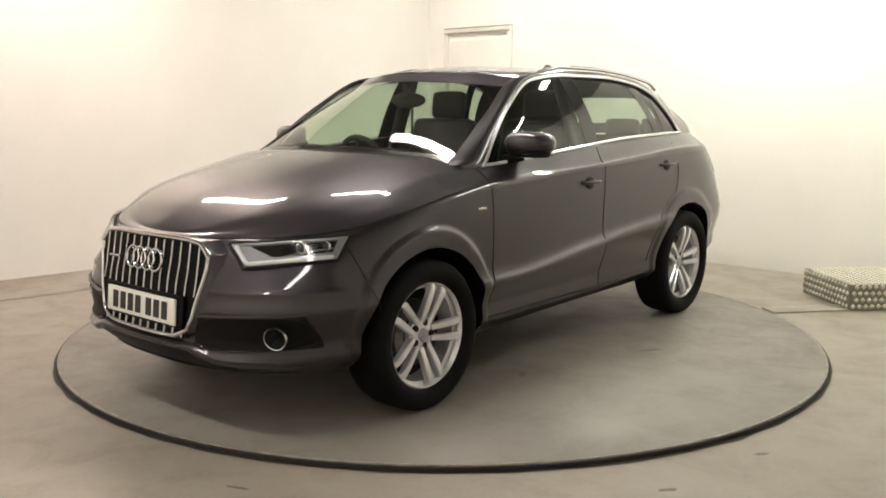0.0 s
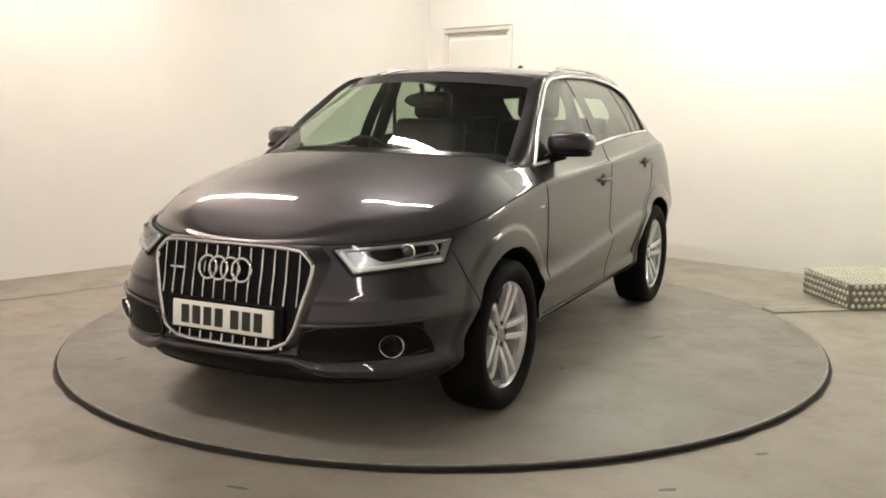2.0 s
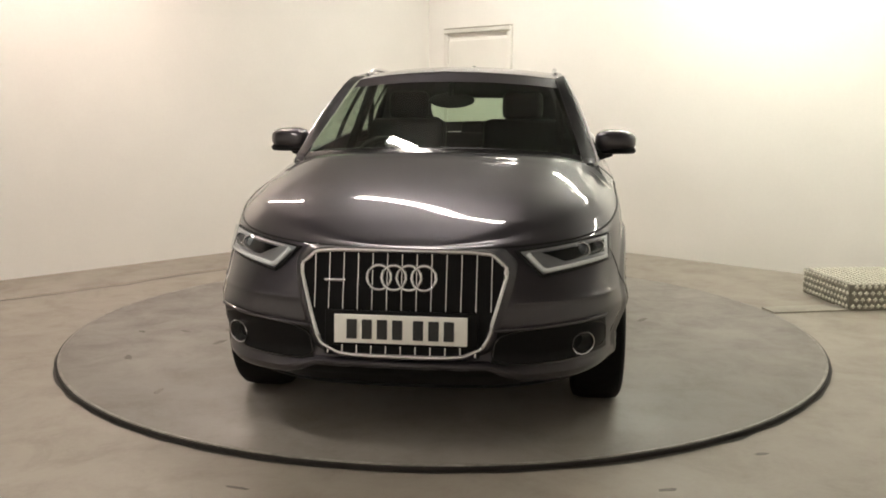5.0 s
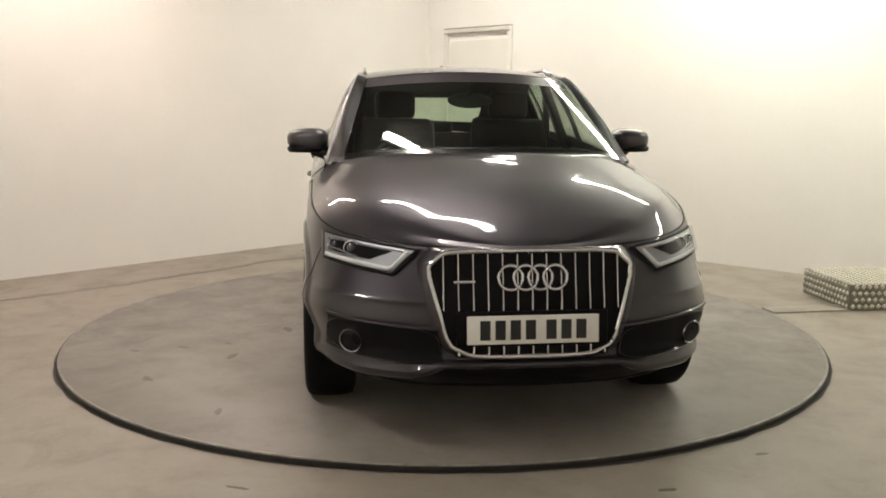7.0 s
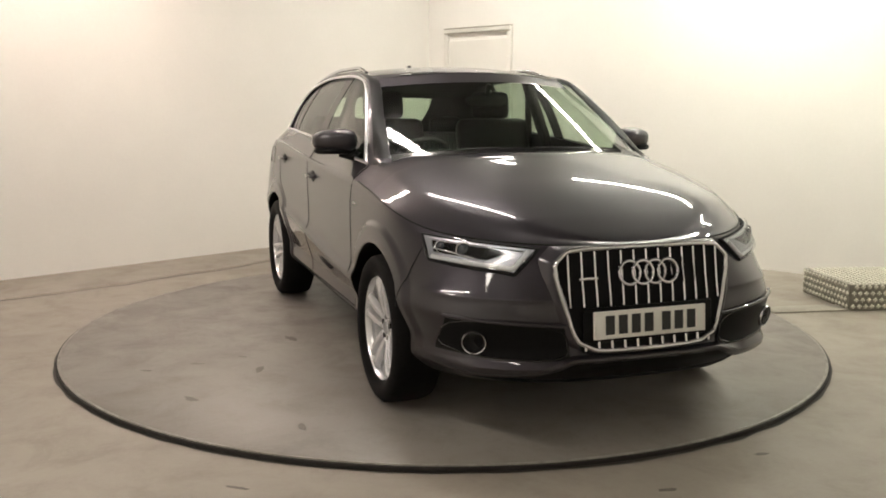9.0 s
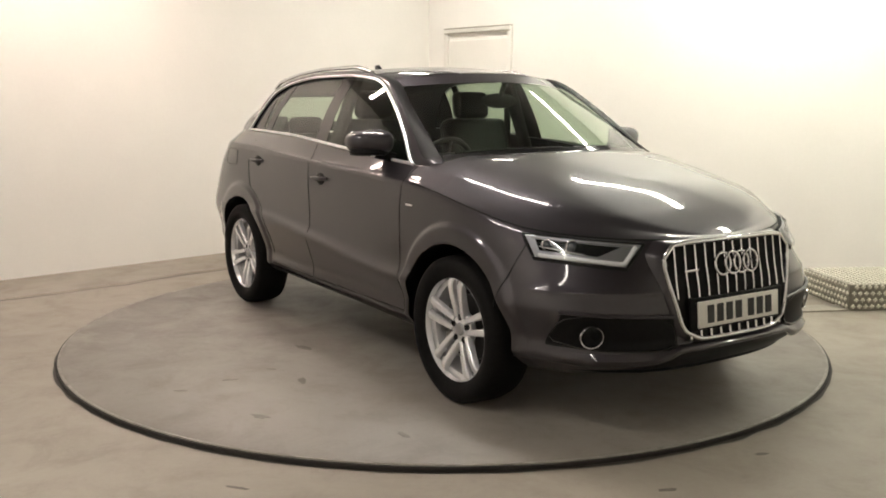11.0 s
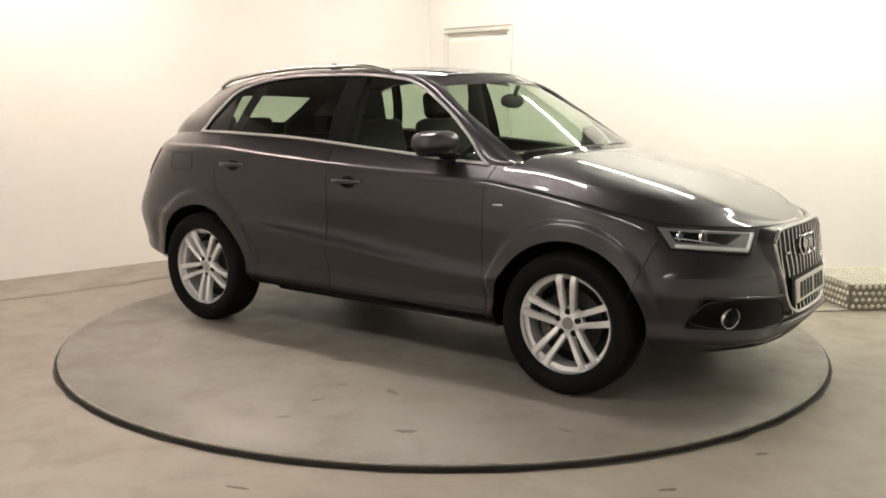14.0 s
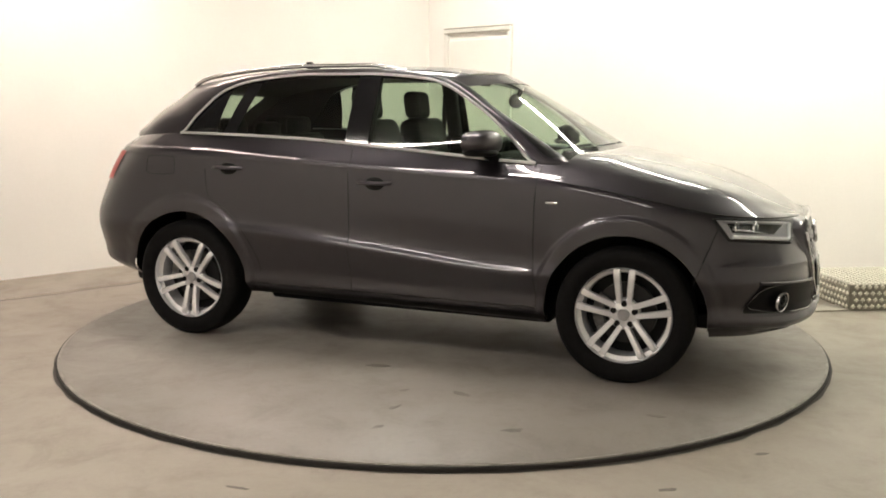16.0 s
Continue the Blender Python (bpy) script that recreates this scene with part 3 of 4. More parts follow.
build_windscreen()
for side in (1, -1):
    g = np.zeros((30, 5, 3))
    for i, k in enumerate(np.linspace(0.75, 4.2, 30)):
        a, b = arch_point(k, side), edge_point(k, side)
        for j, t in enumerate(np.linspace(0.48, 1.0, 5)):
            g[i, j] = a.lerp(b, t) + Vector((0, side, 0.8)) * (0.080 * t * (1 - t) + 0.003) + Vector((0.003, 0, 0))
    grid_mesh("windscreen_border", g, PLASTIC, flip=side > 0)
for side in (1, -1):
    rail = []
    for k in np.linspace(4.55, 9.0, 40):
        e = edge_point(k, side)
        t = (k - 4.55) / 4.45
        rail.append(e + Vector((0, side * 0.012, 0.002 + 0.022 * min(1, 12 * t * (1 - t)))))
    part("roof_rail", tube_mesh(rail, 0.012, 10), CHROME, car, "brushed silver roof rail")


fin = bmesh.new()
add_box(fin, (0.10, 0.022, 0.045), (-0.93, 0, 1.628), 0.008)
for v in fin.verts:
    if v.co.z > 1.63:
        v.co.x = -0.955 + (v.co.x + 0.93) * 0.45
part("roof_aerial", fin, GLOSSBLACK, car)

# ---- wheels ----
def build_wheel():
    """One wheel round the y axis, outer face towards -y."""
    bm = lathe([(0.232, -0.075), (0.240, -0.092), (0.246, -0.082), (0.240, -0.060), (0.215, -0.052), (0.205, 0.0), (0.215, 0.09), (0.240, 0.10)], 72)
    w = part("wheel", bm, ALLOY, car, "silver five twin-spoke alloy wheel")
    tyre = [(0.236, -0.075), (0.250, -0.098), (0.275, -0.112), (0.305, -0.116), (0.328, -0.106), (0.340, -0.092), (0.345, -0.06), (0.346, 0.0), (0.345, 0.06), (0.335, 0.10), (0.30, 0.115), (0.25, 0.10), (0.236, 0.08)]
    part("tyre", lathe(tyre, 72), RUBBER, w)
    part("brake_disc", lathe([(0.0, 0.002), (0.155, 0.0), (0.155, 0.020), (0.0, 0.020)], 48), material("brake_steel", (0.022, 0.021, 0.020), 0.5, metal=0.5), w)
    verts = bmesh.new()
    for a in np.linspace(radians(150), radians(215), 7):
        add_box(verts, (0.055, 0.05, 0.030), (0, 0, 0), 0.006, Matrix.Translation((0.135 * math.cos(a), -0.012, 0.135 * math.sin(a))) @ Matrix.Rotation(-a, 4, "Y"))
    part("brake_caliper", verts, CALIPER, w, "grey brake caliper")
    part("inner_barrel", lathe([(0.0, 0.03), (0.212, 0.03)], 48), PLASTIC, w)
    for k in range(5):
        a = radians(90 + 72 * k)
        for d in (-1, 1):
            bm = bmesh.new()
            ring = []
            for t in np.linspace(0, 1, 9):
                r = 0.055 + 0.180 * t
                mid = d * (0.024 + 0.016 * t)
                wid = 0.0132 + 0.0040 * t
                top = -0.062 - 0.030 * math.sin(t * 1.5) + (0.012 if t > 0.95 else 0)
                dep = 0.040 - 0.012 * t
                sec = [(mid - wid, top + dep), (mid - wid, top + 0.006), (mid - wid + 0.005, top), (mid + wid - 0.005, top), (mid + wid, top + 0.006), (mid + wid, top + dep)]
                ring.append([bm.verts.new((r * math.cos(a) - q * math.sin(a), y, r * math.sin(a) + q * math.cos(a))) for q, y in sec])
            for p, q in zip(ring, ring[1:]):
                for i in range(6):
                    bm.faces.new((p[i], p[(i + 1) % 6], q[(i + 1) % 6], q[i]))
            bm.faces.new(ring[0])
            bm.faces.new(ring[-1][::-1])
            bmesh.ops.recalc_face_normals(bm, faces=bm.faces)
            part("spoke", bm, ALLOY, w)
    part("hub", lathe([(0.0, -0.055), (0.06, -0.055), (0.078, -0.045), (0.082, -0.02), (0.0, -0.02)], 40), ALLOY, w)
    part("hub_cap", lathe([(0.0, -0.066), (0.026, -0.066), (0.031, -0.060), (0.031, -0.05)], 32), REFLECTOR, w)
    for k in range(5):
        a = radians(90 + 72 * k)
        bm = lathe([(0.0, -0.058), (0.012, -0.058), (0.0155, -0.0585), (0.0165, -0.045)], 14)
        bmesh.ops.translate(bm, vec=(0.056 * math.cos(a), 0, 0.056 * math.sin(a)), verts=bm.verts)
        part("wheel_bolt", bm, PLASTIC, w)
    return w


first = build_wheel()
first.matrix_basis = pose(HUBS[0], -0.790, HUB_Z)
for hx, side, spin in ((HUBS[0], 1, 20), (HUBS[1], -1, 37), (HUBS[1], 1, 12)):
    copy_thing(first, pose(hx, side * (0.790 if hx > 0 else 0.800), HUB_Z, 0, 0, 180 if side > 0 else 0) @ pose(0, 0, 0, 0, spin, 0))

for hx in HUBS:
    for side in (1, -1):
        g = np.zeros((48, 6, 3))
        for i, a in enumerate(np.linspace(-0.15, math.pi + 0.15, 48)):
            for j, d in enumerate((0.0, 0.02, 0.06, 0.2, 0.42, 0.425)):
                x, z = hx + (ARCH + 0.012) * math.cos(a), HUB_Z + (ARCH + 0.012) * math.sin(a)
                y = on_flank(x, max(z, 0.29), 1)[0].y if j == 0 else None
                if j == 0:
                    y0 = y - 0.004
                rr = ARCH + (-0.003 if j < 2 else 0.02) if j < 5 else 0.10
                g[i, j] = (hx + rr * math.cos(a), side * (y0 - d), HUB_Z + rr * math.sin(a))
        grid_mesh("wheel_arch_liner", g, PLASTIC, label="black plastic wheel arch liner")
box("underbody", (1.76, 1.30, 0.10), (0, 0, 0.262), PLASTIC, car, 0.03)
box("front_undertray", (1.05, 1.10, 0.10), (1.35, 0, 0.285), PLASTIC, car, 0.03)
box("rear_axle_tray", (1.05, 1.24, 0.12), (-1.40, 0, 0.300), PLASTIC, car, 0.03)
box("cabin_floor", (2.6, 1.30, 0.06), (-0.45, 0, 0.50), TRIM, car, 0.02)


# ---- front of the car ----
def nose_grid(corners, rows, cols, off):
    """A patch of the front between four (y, z) corners: inner top, outer top, outer bottom, inner bottom."""
    a, b, c, d = [Vector(p) for p in corners]
    g = np.zeros((rows, cols, 3))
    for i, t in enumerate(np.linspace(0, 1, rows)):
        for j, u in enumerate(np.linspace(0, 1, cols)):
            q = a.lerp(b, u).lerp(d.lerp(c, u), t)
            g[i, j] = on_nose(q.x, q.y, off)[0]
    return g


def rounded(points, times=3, cut=0.18):
    """A closed outline with its corners cut round."""
    p = [Vector(q) for q in points]
    for _ in range(times):
        p = [v for a, b in zip(p, p[1:] + p[:1]) for v in (a.lerp(b, cut), a.lerp(b, 1 - cut))]
    return p


def subdivide(points, step):
    out = []
    for a, b in zip(points, points[1:] + points[:1]):
        n = max(1, int((b - a).length / step))
        out += [a.lerp(b, k / n) for k in range(n)]
    return out


def on_grille(y, z, off=0.0):
    """The flat, raked face of the grille, just ahead of the bumper."""
    p, n = on_nose(y, z)
    x = max(p.x + 0.004, 2.196 - 0.17 * (z - 0.40) - 0.14 * y * y)
    return Vector((x + off, y, z)), Vector((1, 0.28 * y, 0.17)).normalized()


def build_grille():
    half = through_points((0.405, 0.303), (0.60, 0.362), (0.742, 0.404), (0.775, 0.385), (0.806, 0.340))
    g = np.zeros((20, 25, 3))
    for i, z in enumerate(np.linspace(0.405, 0.806, 20)):
        for j, u in enumerate(np.linspace(-1, 1, 25)):
            g[i, j] = on_grille(u * float(half(z)), z)[0]
    grille = grid_mesh("grille", g, PLASTIC, label="tall black six-sided grille with chrome frame")
    outline = [(0.338, 0.812), (0.412, 0.745), (0.315, 0.408), (-0.315, 0.408), (-0.412, 0.745), (-0.338, 0.812)]
    path = [on_grille(q.x, q.y, 0.006)[0] for q in subdivide(rounded(outline, 3, 0.13), 0.03)]
    shape = subdivide(rounded(outline, 3, 0.13), 0.03)
    rim = np.zeros((4, len(shape) + 1, 3))
    for j, q in enumerate(shape + shape[:1]):
        a = on_grille(q.x, q.y, 0.001)[0]
        b = on_nose(q.x * 1.10, min(0.818, 0.61 + (q.y - 0.61) * 1.10), 0.001)[0]
        for i, t in enumerate((0, 0.3, 0.65, 1.0)):
            rim[i, j] = a.lerp(b, t) + Vector((0.008 * math.sin(math.pi * t), 0, 0))
    grid_mesh("grille_surround", rim, PAINT, grille, "painted rim round the grille")
    part("grille_frame", tube_mesh(path, 0.0098, 8, True), CHROME, grille, "chrome grille surround")
    for k in range(-6, 7):
        y = k * 0.0578
        top = 0.800 if abs(y) < 0.35 else 0.765
        zs = np.linspace(0.585, top, 8)
        part("grille_bar", tube_mesh([on_grille(y, z, 0.008)[0] for z in zs], 0.0041, 6), CHROME, grille)
        if abs(y) < 0.30:
            part("grille_bar", tube_mesh([on_grille(y, z, 0.007)[0] for z in np.linspace(0.412, 0.447, 4)], 0.0055, 6), CHROME, grille)
    for k in range(4):
        y = (k - 1.5) * 0.0585
        c, n = on_grille(y, 0.712, 0.020)
        turn = n.to_track_quat("Y", "Z").to_matrix()
        ring = [c + turn @ Vector((0.047 * math.cos(a), 0.003 * (k % 2), 0.047 * math.sin(a))) for a in np.linspace(0, 2 * math.pi, 41)[:-1]]
        part("badge_ring", tube_mesh(ring, 0.0065, 8, True), CHROME, grille)
    c, n = on_grille(-0.265, 0.695, 0.014)
    box("model_badge", (0.006, 0.085, 0.012), c, CHROME, grille, 0.002)
    c, n = on_grille(0, 0.512, 0.016)
    m = pose(0, 0, 0, 0, -5, 0)
    plate = box("number_plate", (0.012, 0.520, 0.111), c, PLATE, car, 0.003, "white number plate with dark bars", m)
    x = -0.215
    for w in (0.05, 0.05, 0.05, 0.05, 0.0, 0.05, 0.05, 0.05):
        if w:
            at = c + m.to_3x3() @ Vector((0.0072, x + 0.025, 0))
            box("plate_bar", (0.003, 0.040, 0.076), at, PLATEBAR, plate, 0.0, "", m)
        x += w + 0.0095 if w else 0.022
    box("plate_holder", (0.010, 0.60, 0.140), c + Vector((-0.012, 0, 0.0)), PLASTIC, car, 0.006, "", m)


build_grille()


def build_headlight(side):
    q = [(0.430, 0.803), (0.802, 0.837), (0.800, 0.742), (0.534, 0.708)]
    q = [(side * y, z) for y, z in q]
    base = grid_mesh("headlight", nose_grid(q, 8, 22, 0.007), PLASTIC, car, "clear headlight with white light strip", flip=side < 0)

    def at(u, t, off):
        a, b, c, d = [Vector(p) for p in q]
        w = a.lerp(b, u).lerp(d.lerp(c, u), t)
        return on_nose(w.x, w.y, off)[0]

    g = np.array([[at(u, t, 0.010) for u in np.linspace(0.03, 0.985, 18)] for t in np.linspace(0.05, 0.95, 6)])
    grid_mesh("reflector", g, REFLECTOR, base, flip=side < 0)
    g = np.zeros((6, 14, 3))
    for i, t in enumerate(np.linspace(0, 1, 6)):
        for j, u in enumerate(np.linspace(0, 1, 14)):
            g[i, j] = at(0.22 + 0.18 * t + (0.71 - 0.18 * t) * u, 0.20 + 0.46 * t, 0.013)
    grid_mesh("inner_bezel", g, GLOSSBLACK, base, flip=side < 0)
    part("bezel_trim", tube_mesh([at(u, 0.66 - 0.16 * (u - 0.54) / 0.38, 0.016) for u in np.linspace(0.54, 0.92, 10)], 0.004, 6), CHROME, base)
    strip = [at(u, 0.86, 0.014) for u in np.linspace(0.95, 0.10, 18)] + [at(0.075, t, 0.014) for t in np.linspace(0.78, 0.16, 6)]
    part("light_strip", tube_mesh(strip, 0.0095, 8), DRL, base, "white daytime light strip")
    strip = [at(u, 0.14, 0.012) for u in np.linspace(0.12, 0.95, 16)]
    part("upper_strip", tube_mesh(strip, 0.005, 8), REFLECTOR, base)
    for u, r in ((0.66, 0.027), (0.86, 0.021)):
        c = at(u, 0.38, 0.010)
        turn = Vector((1, side * 0.35, 0.05)).to_track_quat("Y", "Z").to_matrix().to_4x4()
        for name, prof, mat in (("projector_lens", [(0.0, 0.016), (r * 0.6, 0.012), (r, 0.0)], DARKLENS), ("projector_ring", [(r, 0.0), (r * 1.04, 0.008), (r * 1.18, 0.008), (r * 1.25, 0.0)], CHROME)):
            bm = lathe(prof, 28)
            bmesh.ops.transform(bm, matrix=Matrix.Translation(c) @ turn, verts=bm.verts)
            part(name, bm, mat, base)
    grid_mesh("lens_cover", nose_grid(q, 8, 22, 0.024), CLEAR, base, "clear plastic cover", flip=side < 0)
    edge = [on_nose(p.x, p.y, 0.006)[0] for p in subdivide([Vector(p) for p in q], 0.03)]
    part("headlight_gap", tube_mesh(edge, 0.0065, 6, True), SEAM, base)


def build_fog(side):
    q = [(side * y, z) for y, z in ((0.372, 0.508), (0.785, 0.540), (0.795, 0.392), (0.345, 0.372))]
    base = grid_mesh("air_intake", nose_grid(q, 10, 22, 0.010), PLASTIC, car, "black air intake with round fog light", flip=side < 0)
    edge = [on_nose(p.x, p.y, 0.008)[0] for p in subdivide(rounded(q, 2), 0.03)]
    part("intake_edge", tube_mesh(edge, 0.0045, 6, True), GLOSSBLACK, base)
    part("intake_brow", tube_mesh([on_nose(side * y, 0.512 + 0.032 * (y - 0.36) / 0.45, 0.010)[0] for y in np.linspace(0.36, 0.792, 24)], 0.0075, 8), PAINT, base, "painted edge over the intake")
    c, n = on_nose(side * 0.690, 0.450, 0.016)
    n = (n + Vector((0.6, 0, 0))).normalized()
    turn = n.to_track_quat("Y", "Z").to_matrix().to_4x4()
    m = Matrix.Translation(c) @ turn
    for name, prof, mat in (("fog_ring", [(0.043, 0.0), (0.045, 0.012), (0.048, 0.014), (0.050, 0.010), (0.051, 0.002)], CHROME), ("fog_bowl", [(0.0, -0.008), (0.028, -0.003), (0.043, 0.006)], GLOSSBLACK), ("fog_lens", [(0.0, 0.016), (0.025, 0.014), (0.043, 0.008)], FOGLENS)):
        bm = lathe(prof, 36)
        bmesh.ops.transform(bm, matrix=m, verts=bm.verts)
        part(name, bm, mat, base)


for side in (1, -1):
    build_headlight(side)
    build_fog(side)

low = np.zeros((6, 41, 3))
for i, t in enumerate(np.linspace(0, 1, 6)):
    for j, y in enumerate(np.linspace(-0.46, 0.46, 41)):
        low[i, j] = on_nose(y, 0.285 + 0.075 * t, 0.007)[0]
grid_mesh("lower_intake", low, PLASTIC, label="black lower intake strip", flip=True)
blade = np.zeros((7, 81, 3))
for i, t in enumerate(np.linspace(0, 1, 7)):
    for j, y in enumerate(np.linspace(-0.84, 0.84, 81)):
        middle = 1 - min(1, max(0, (abs(y) - 0.34) / 0.13))
        z = (0.312 + 0.060 * t) * (1 - middle) + (0.356 + 0.036 * t) * middle
        taper = min(1, max(0.12, (0.83 - abs(y)) / 0.16))
        blade[i, j] = on_nose(y, z, 0.003 + 0.023 * taper * math.sin(math.pi * min(1, t * 1.15)) ** 0.7)[0]
grid_mesh("front_blade", blade, PAINT, label="grey lower lip of the bumper", flip=True)
part("front_splitter", tube_mesh([on_nose(y, 0.274, 0.002 - 0.05 * max(0.0, abs(y) - 0.45))[0] for y in np.linspace(-0.78, 0.78, 48)], 0.011, 8), PLASTIC, car)


# ---- flanks ----
def seam_on_flank(points, side, r=0.0024):
    return part("shut_line", tube_mesh([on_flank(x, z, side, 0.0006)[0] for x, z in points], r, 6), SEAM, car)


for side in (1, -1):
    seam_on_flank([(0.858 - 0.02 * math.sin(3 * t), 0.35 + 0.72 * t) for t in np.linspace(0, 1, 24)], side)
    seam_on_flank([(-0.21, 0.35 + 0.79 * t) for t in np.linspace(0, 1, 24)], side)
    arc = [(HUBS[1] + 0.512 * math.cos(a), HUB_Z + 0.512 * math.sin(a)) for a in np.linspace(radians(8), radians(66), 14)]
    seam_on_flank(arc + [(-1.125, 0.83), (-1.143, 0.90), (-1.147, 1.0), (-1.143, 1.14)], side)
    seam_on_flank([(x, 0.348) for x in np.linspace(0.85, -0.82, 40)], side, 0.004)
    # wing to bumper and bonnet edge
    seam_on_flank([(1.73 - 0.10 * t, 0.80 - 0.28 * t) for t in np.linspace(0, 1, 10)], side, 0.0025)
    row = FLANK[int(6.35 * PER)]
    cut = [Vector((p[0], side * p[1], p[2])) for p in row if p[0] > 0.93]
    part("bonnet_gap", tube_mesh(cut, 0.0042, 6), SEAM, car)
    for x, z in ((-0.05, 0.953), (-0.985, 1.007)):
        c, n = on_flank(x, z, side, -0.002)
        bm = bmesh.new()
        bmesh.ops.create_uvsphere(bm, u_segments=24, v_segments=12, radius=1.0)
        bmesh.ops.scale(bm, vec=(0.060, 0.010, 0.036), verts=bm.verts)
        bmesh.ops.translate(bm, vec=c, verts=bm.verts)
        part("handle_cup", bm, PLASTIC, car)
        bar = [on_flank(x + d, z + 0.004, side, 0.030 - 0.022 * (abs(d) / 0.10) ** 3)[0] for d in np.linspace(-0.10, 0.10, 15)]
        part("door_handle", tube_mesh(bar, 0.0105, 10, flat=0.75), PAINT, car)
    box("side_badge", (0.06, 0.004, 0.012), on_flank(0.93, 0.892, side, 0.002)[0], CHROME, car, 0.002)
    # black sill and swage under the doors
    g = np.array([[on_flank(x, z, side, 0.004)[0] for x in np.linspace(0.90, -0.90, 40)] for z in (0.285, 0.30, 0.315)])
    grid_mesh("sill_trim", g, PLASTIC, label="black sill trim", flip=side < 0)

# fuel flap, on the offside
flap = [Vector(p) for p in rounded([(-1.365, 1.070), (-1.365, 0.962), (-1.575, 0.962), (-1.575, 1.070)], 2, 0.12)]
part("fuel_flap", tube_mesh([on_flank(p.x, p.y, -1, 0.0006)[0] for p in flap], 0.0028, 6, True), SEAM, car)


def build_tail_light(side):
    rows = [i for i in range(len(FLANK)) if 0.90 < FLANK[i, -8, 2] < 1.085]
    cols = [j for j in range(len(S)) if 2.36 < S[j] < 2.80]
    g = FLANK[np.ix_(rows, cols)] + FN[np.ix_(rows, cols)] * 0.006
    g = g * np.array([1, side, 1])
    grid_mesh("tail_light", g, RED, car, "red tail light cluster", flip=side < 0)


for side in (1, -1):
    build_tail_light(side)


# ---- mirrors, wipers ----
def build_mirror(side):
    bm = bmesh.new()
    bmesh.ops.create_uvsphere(bm, u_segments=28, v_segments=18, radius=1.0)
    for v in bm.verts:
        x, y, z = v.co
        f = lambda q, e: math.copysign(abs(q) ** e, q)
        x, y, z = f(x, 0.75), f(y, 0.70), f(z, 0.72)
        x = max(x, -0.45)
        z *= 1 - 0.18 * (1 + y) / 2
        v.co = (x * 0.088 - 0.03 * y, y * 0.112, z * 0.068)
    turn = Matrix.Translation((0.555, side * 0.905, 1.185)) @ Matrix.Diagonal((1, side, 1, 1))
    bmesh.ops.transform(bm, matrix=turn, verts=bm.verts)
    bmesh.ops.recalc_face_normals(bm, faces=bm.faces)
    body = part("door_mirror", bm, PAINT, car, "grey door mirror with black base")
    part("mirror_foot", tube_mesh([(0.62, side * 0.790, 1.10), (0.60, side * 0.835, 1.115), (0.58, side * 0.88, 1.128)], 0.028, 10, flat=0.7), PLASTIC, body)
    part("mirror_band", tube_mesh([(0.555 + 0.07 * math.cos(a), side * (0.90 + 0.098 * math.sin(a)), 1.135) for a in np.linspace(0, 2 * math.pi, 25)[:-1]], 0.018, 8, True), PLASTIC, body)
    box("mirror_glass", (0.006, 0.165, 0.10), (0.508, side * 0.905, 1.185), material("mirror_silver", (0.9, 0.9, 0.9), 0.03, metal=1.0) if side > 0 else bpy.data.materials["mirror_silver"], body, 0.002)


for side in (1, -1):
    build_mirror(side)
for y0, y1 in ((-0.05, -0.62), (0.55, 0.02)):
    pts = [(1.105 - 0.20 * (y / 0.7) ** 2 - 0.03, y, 1.158 - 0.03 * (y / 0.7) ** 2) for y in np.linspace(y0, y1, 14)]
    part("wiper", tube_mesh(pts, 0.009, 6), PLASTIC, car, "black windscreen wiper")


# ---- cabin ----
def build_seat(x, y, wide):
    c = box("front_seat", (0.50, wide, 0.15), (x + 0.02, y, 0.66), LEATHER, car, 0.05, "dark leather front seat")
    box("backrest", (0.14, wide, 0.62), (x - 0.27, y, 0.985), LEATHER, c, 0.055, "", Matrix.Rotation(radians(-14), 4, "Y"))
    box("headrest", (0.10, 0.26, 0.18), (x - 0.37, y, 1.375), LEATHER, c, 0.042, "", Matrix.Rotation(radians(-8), 4, "Y"))
    for d in (-0.06, 0.06):
        part("headrest_post", tube_mesh([(x - 0.35, y + d, 1.24), (x - 0.365, y + d, 1.33)], 0.007, 6), REFLECTOR, c)


build_seat(0.02, 0.37, 0.50)
build_seat(0.02, -0.37, 0.50)
bench = box("rear_bench", (0.48, 1.24, 0.16), (-0.92, 0, 0.68), LEATHER, car, 0.05, "dark leather rear bench")
box("backrest", (0.15, 1.24, 0.52), (-1.20, 0, 0.92), LEATHER, bench, 0.05, "", Matrix.Rotation(radians(-16), 4, "Y"))
for y in (-0.40, 0.0, 0.40):
    box("headrest", (0.09, 0.25, 0.13), (-1.29, y, 1.225 if y else 1.195), LEATHER, bench, 0.04)
dash = box("dashboard", (0.46, 1.36, 0.26), (0.72, 0, 0.945), TRIM, car, 0.07, "black dashboard")
box("instrument_hood", (0.20, 0.36, 0.08), (0.58, -0.37, 1.075), TRIM, dash, 0.03)
box("centre_console", (0.85, 0.22, 0.30), (0.25, 0, 0.68), TRIM, car, 0.04)
wheel_turn = Matrix.Translation((0.43, -0.37, 1.02)) @ Matrix.Rotation(radians(-65), 4, "Y")
steer = part("steering_wheel", tube_mesh([wheel_turn @ Vector((0.183 * math.cos(a), 0.183 * math.sin(a), 0)) for a in np.linspace(0, 2 * math.pi, 41)[:-1]], 0.016, 8, True), TRIM, car, "black steering wheel")
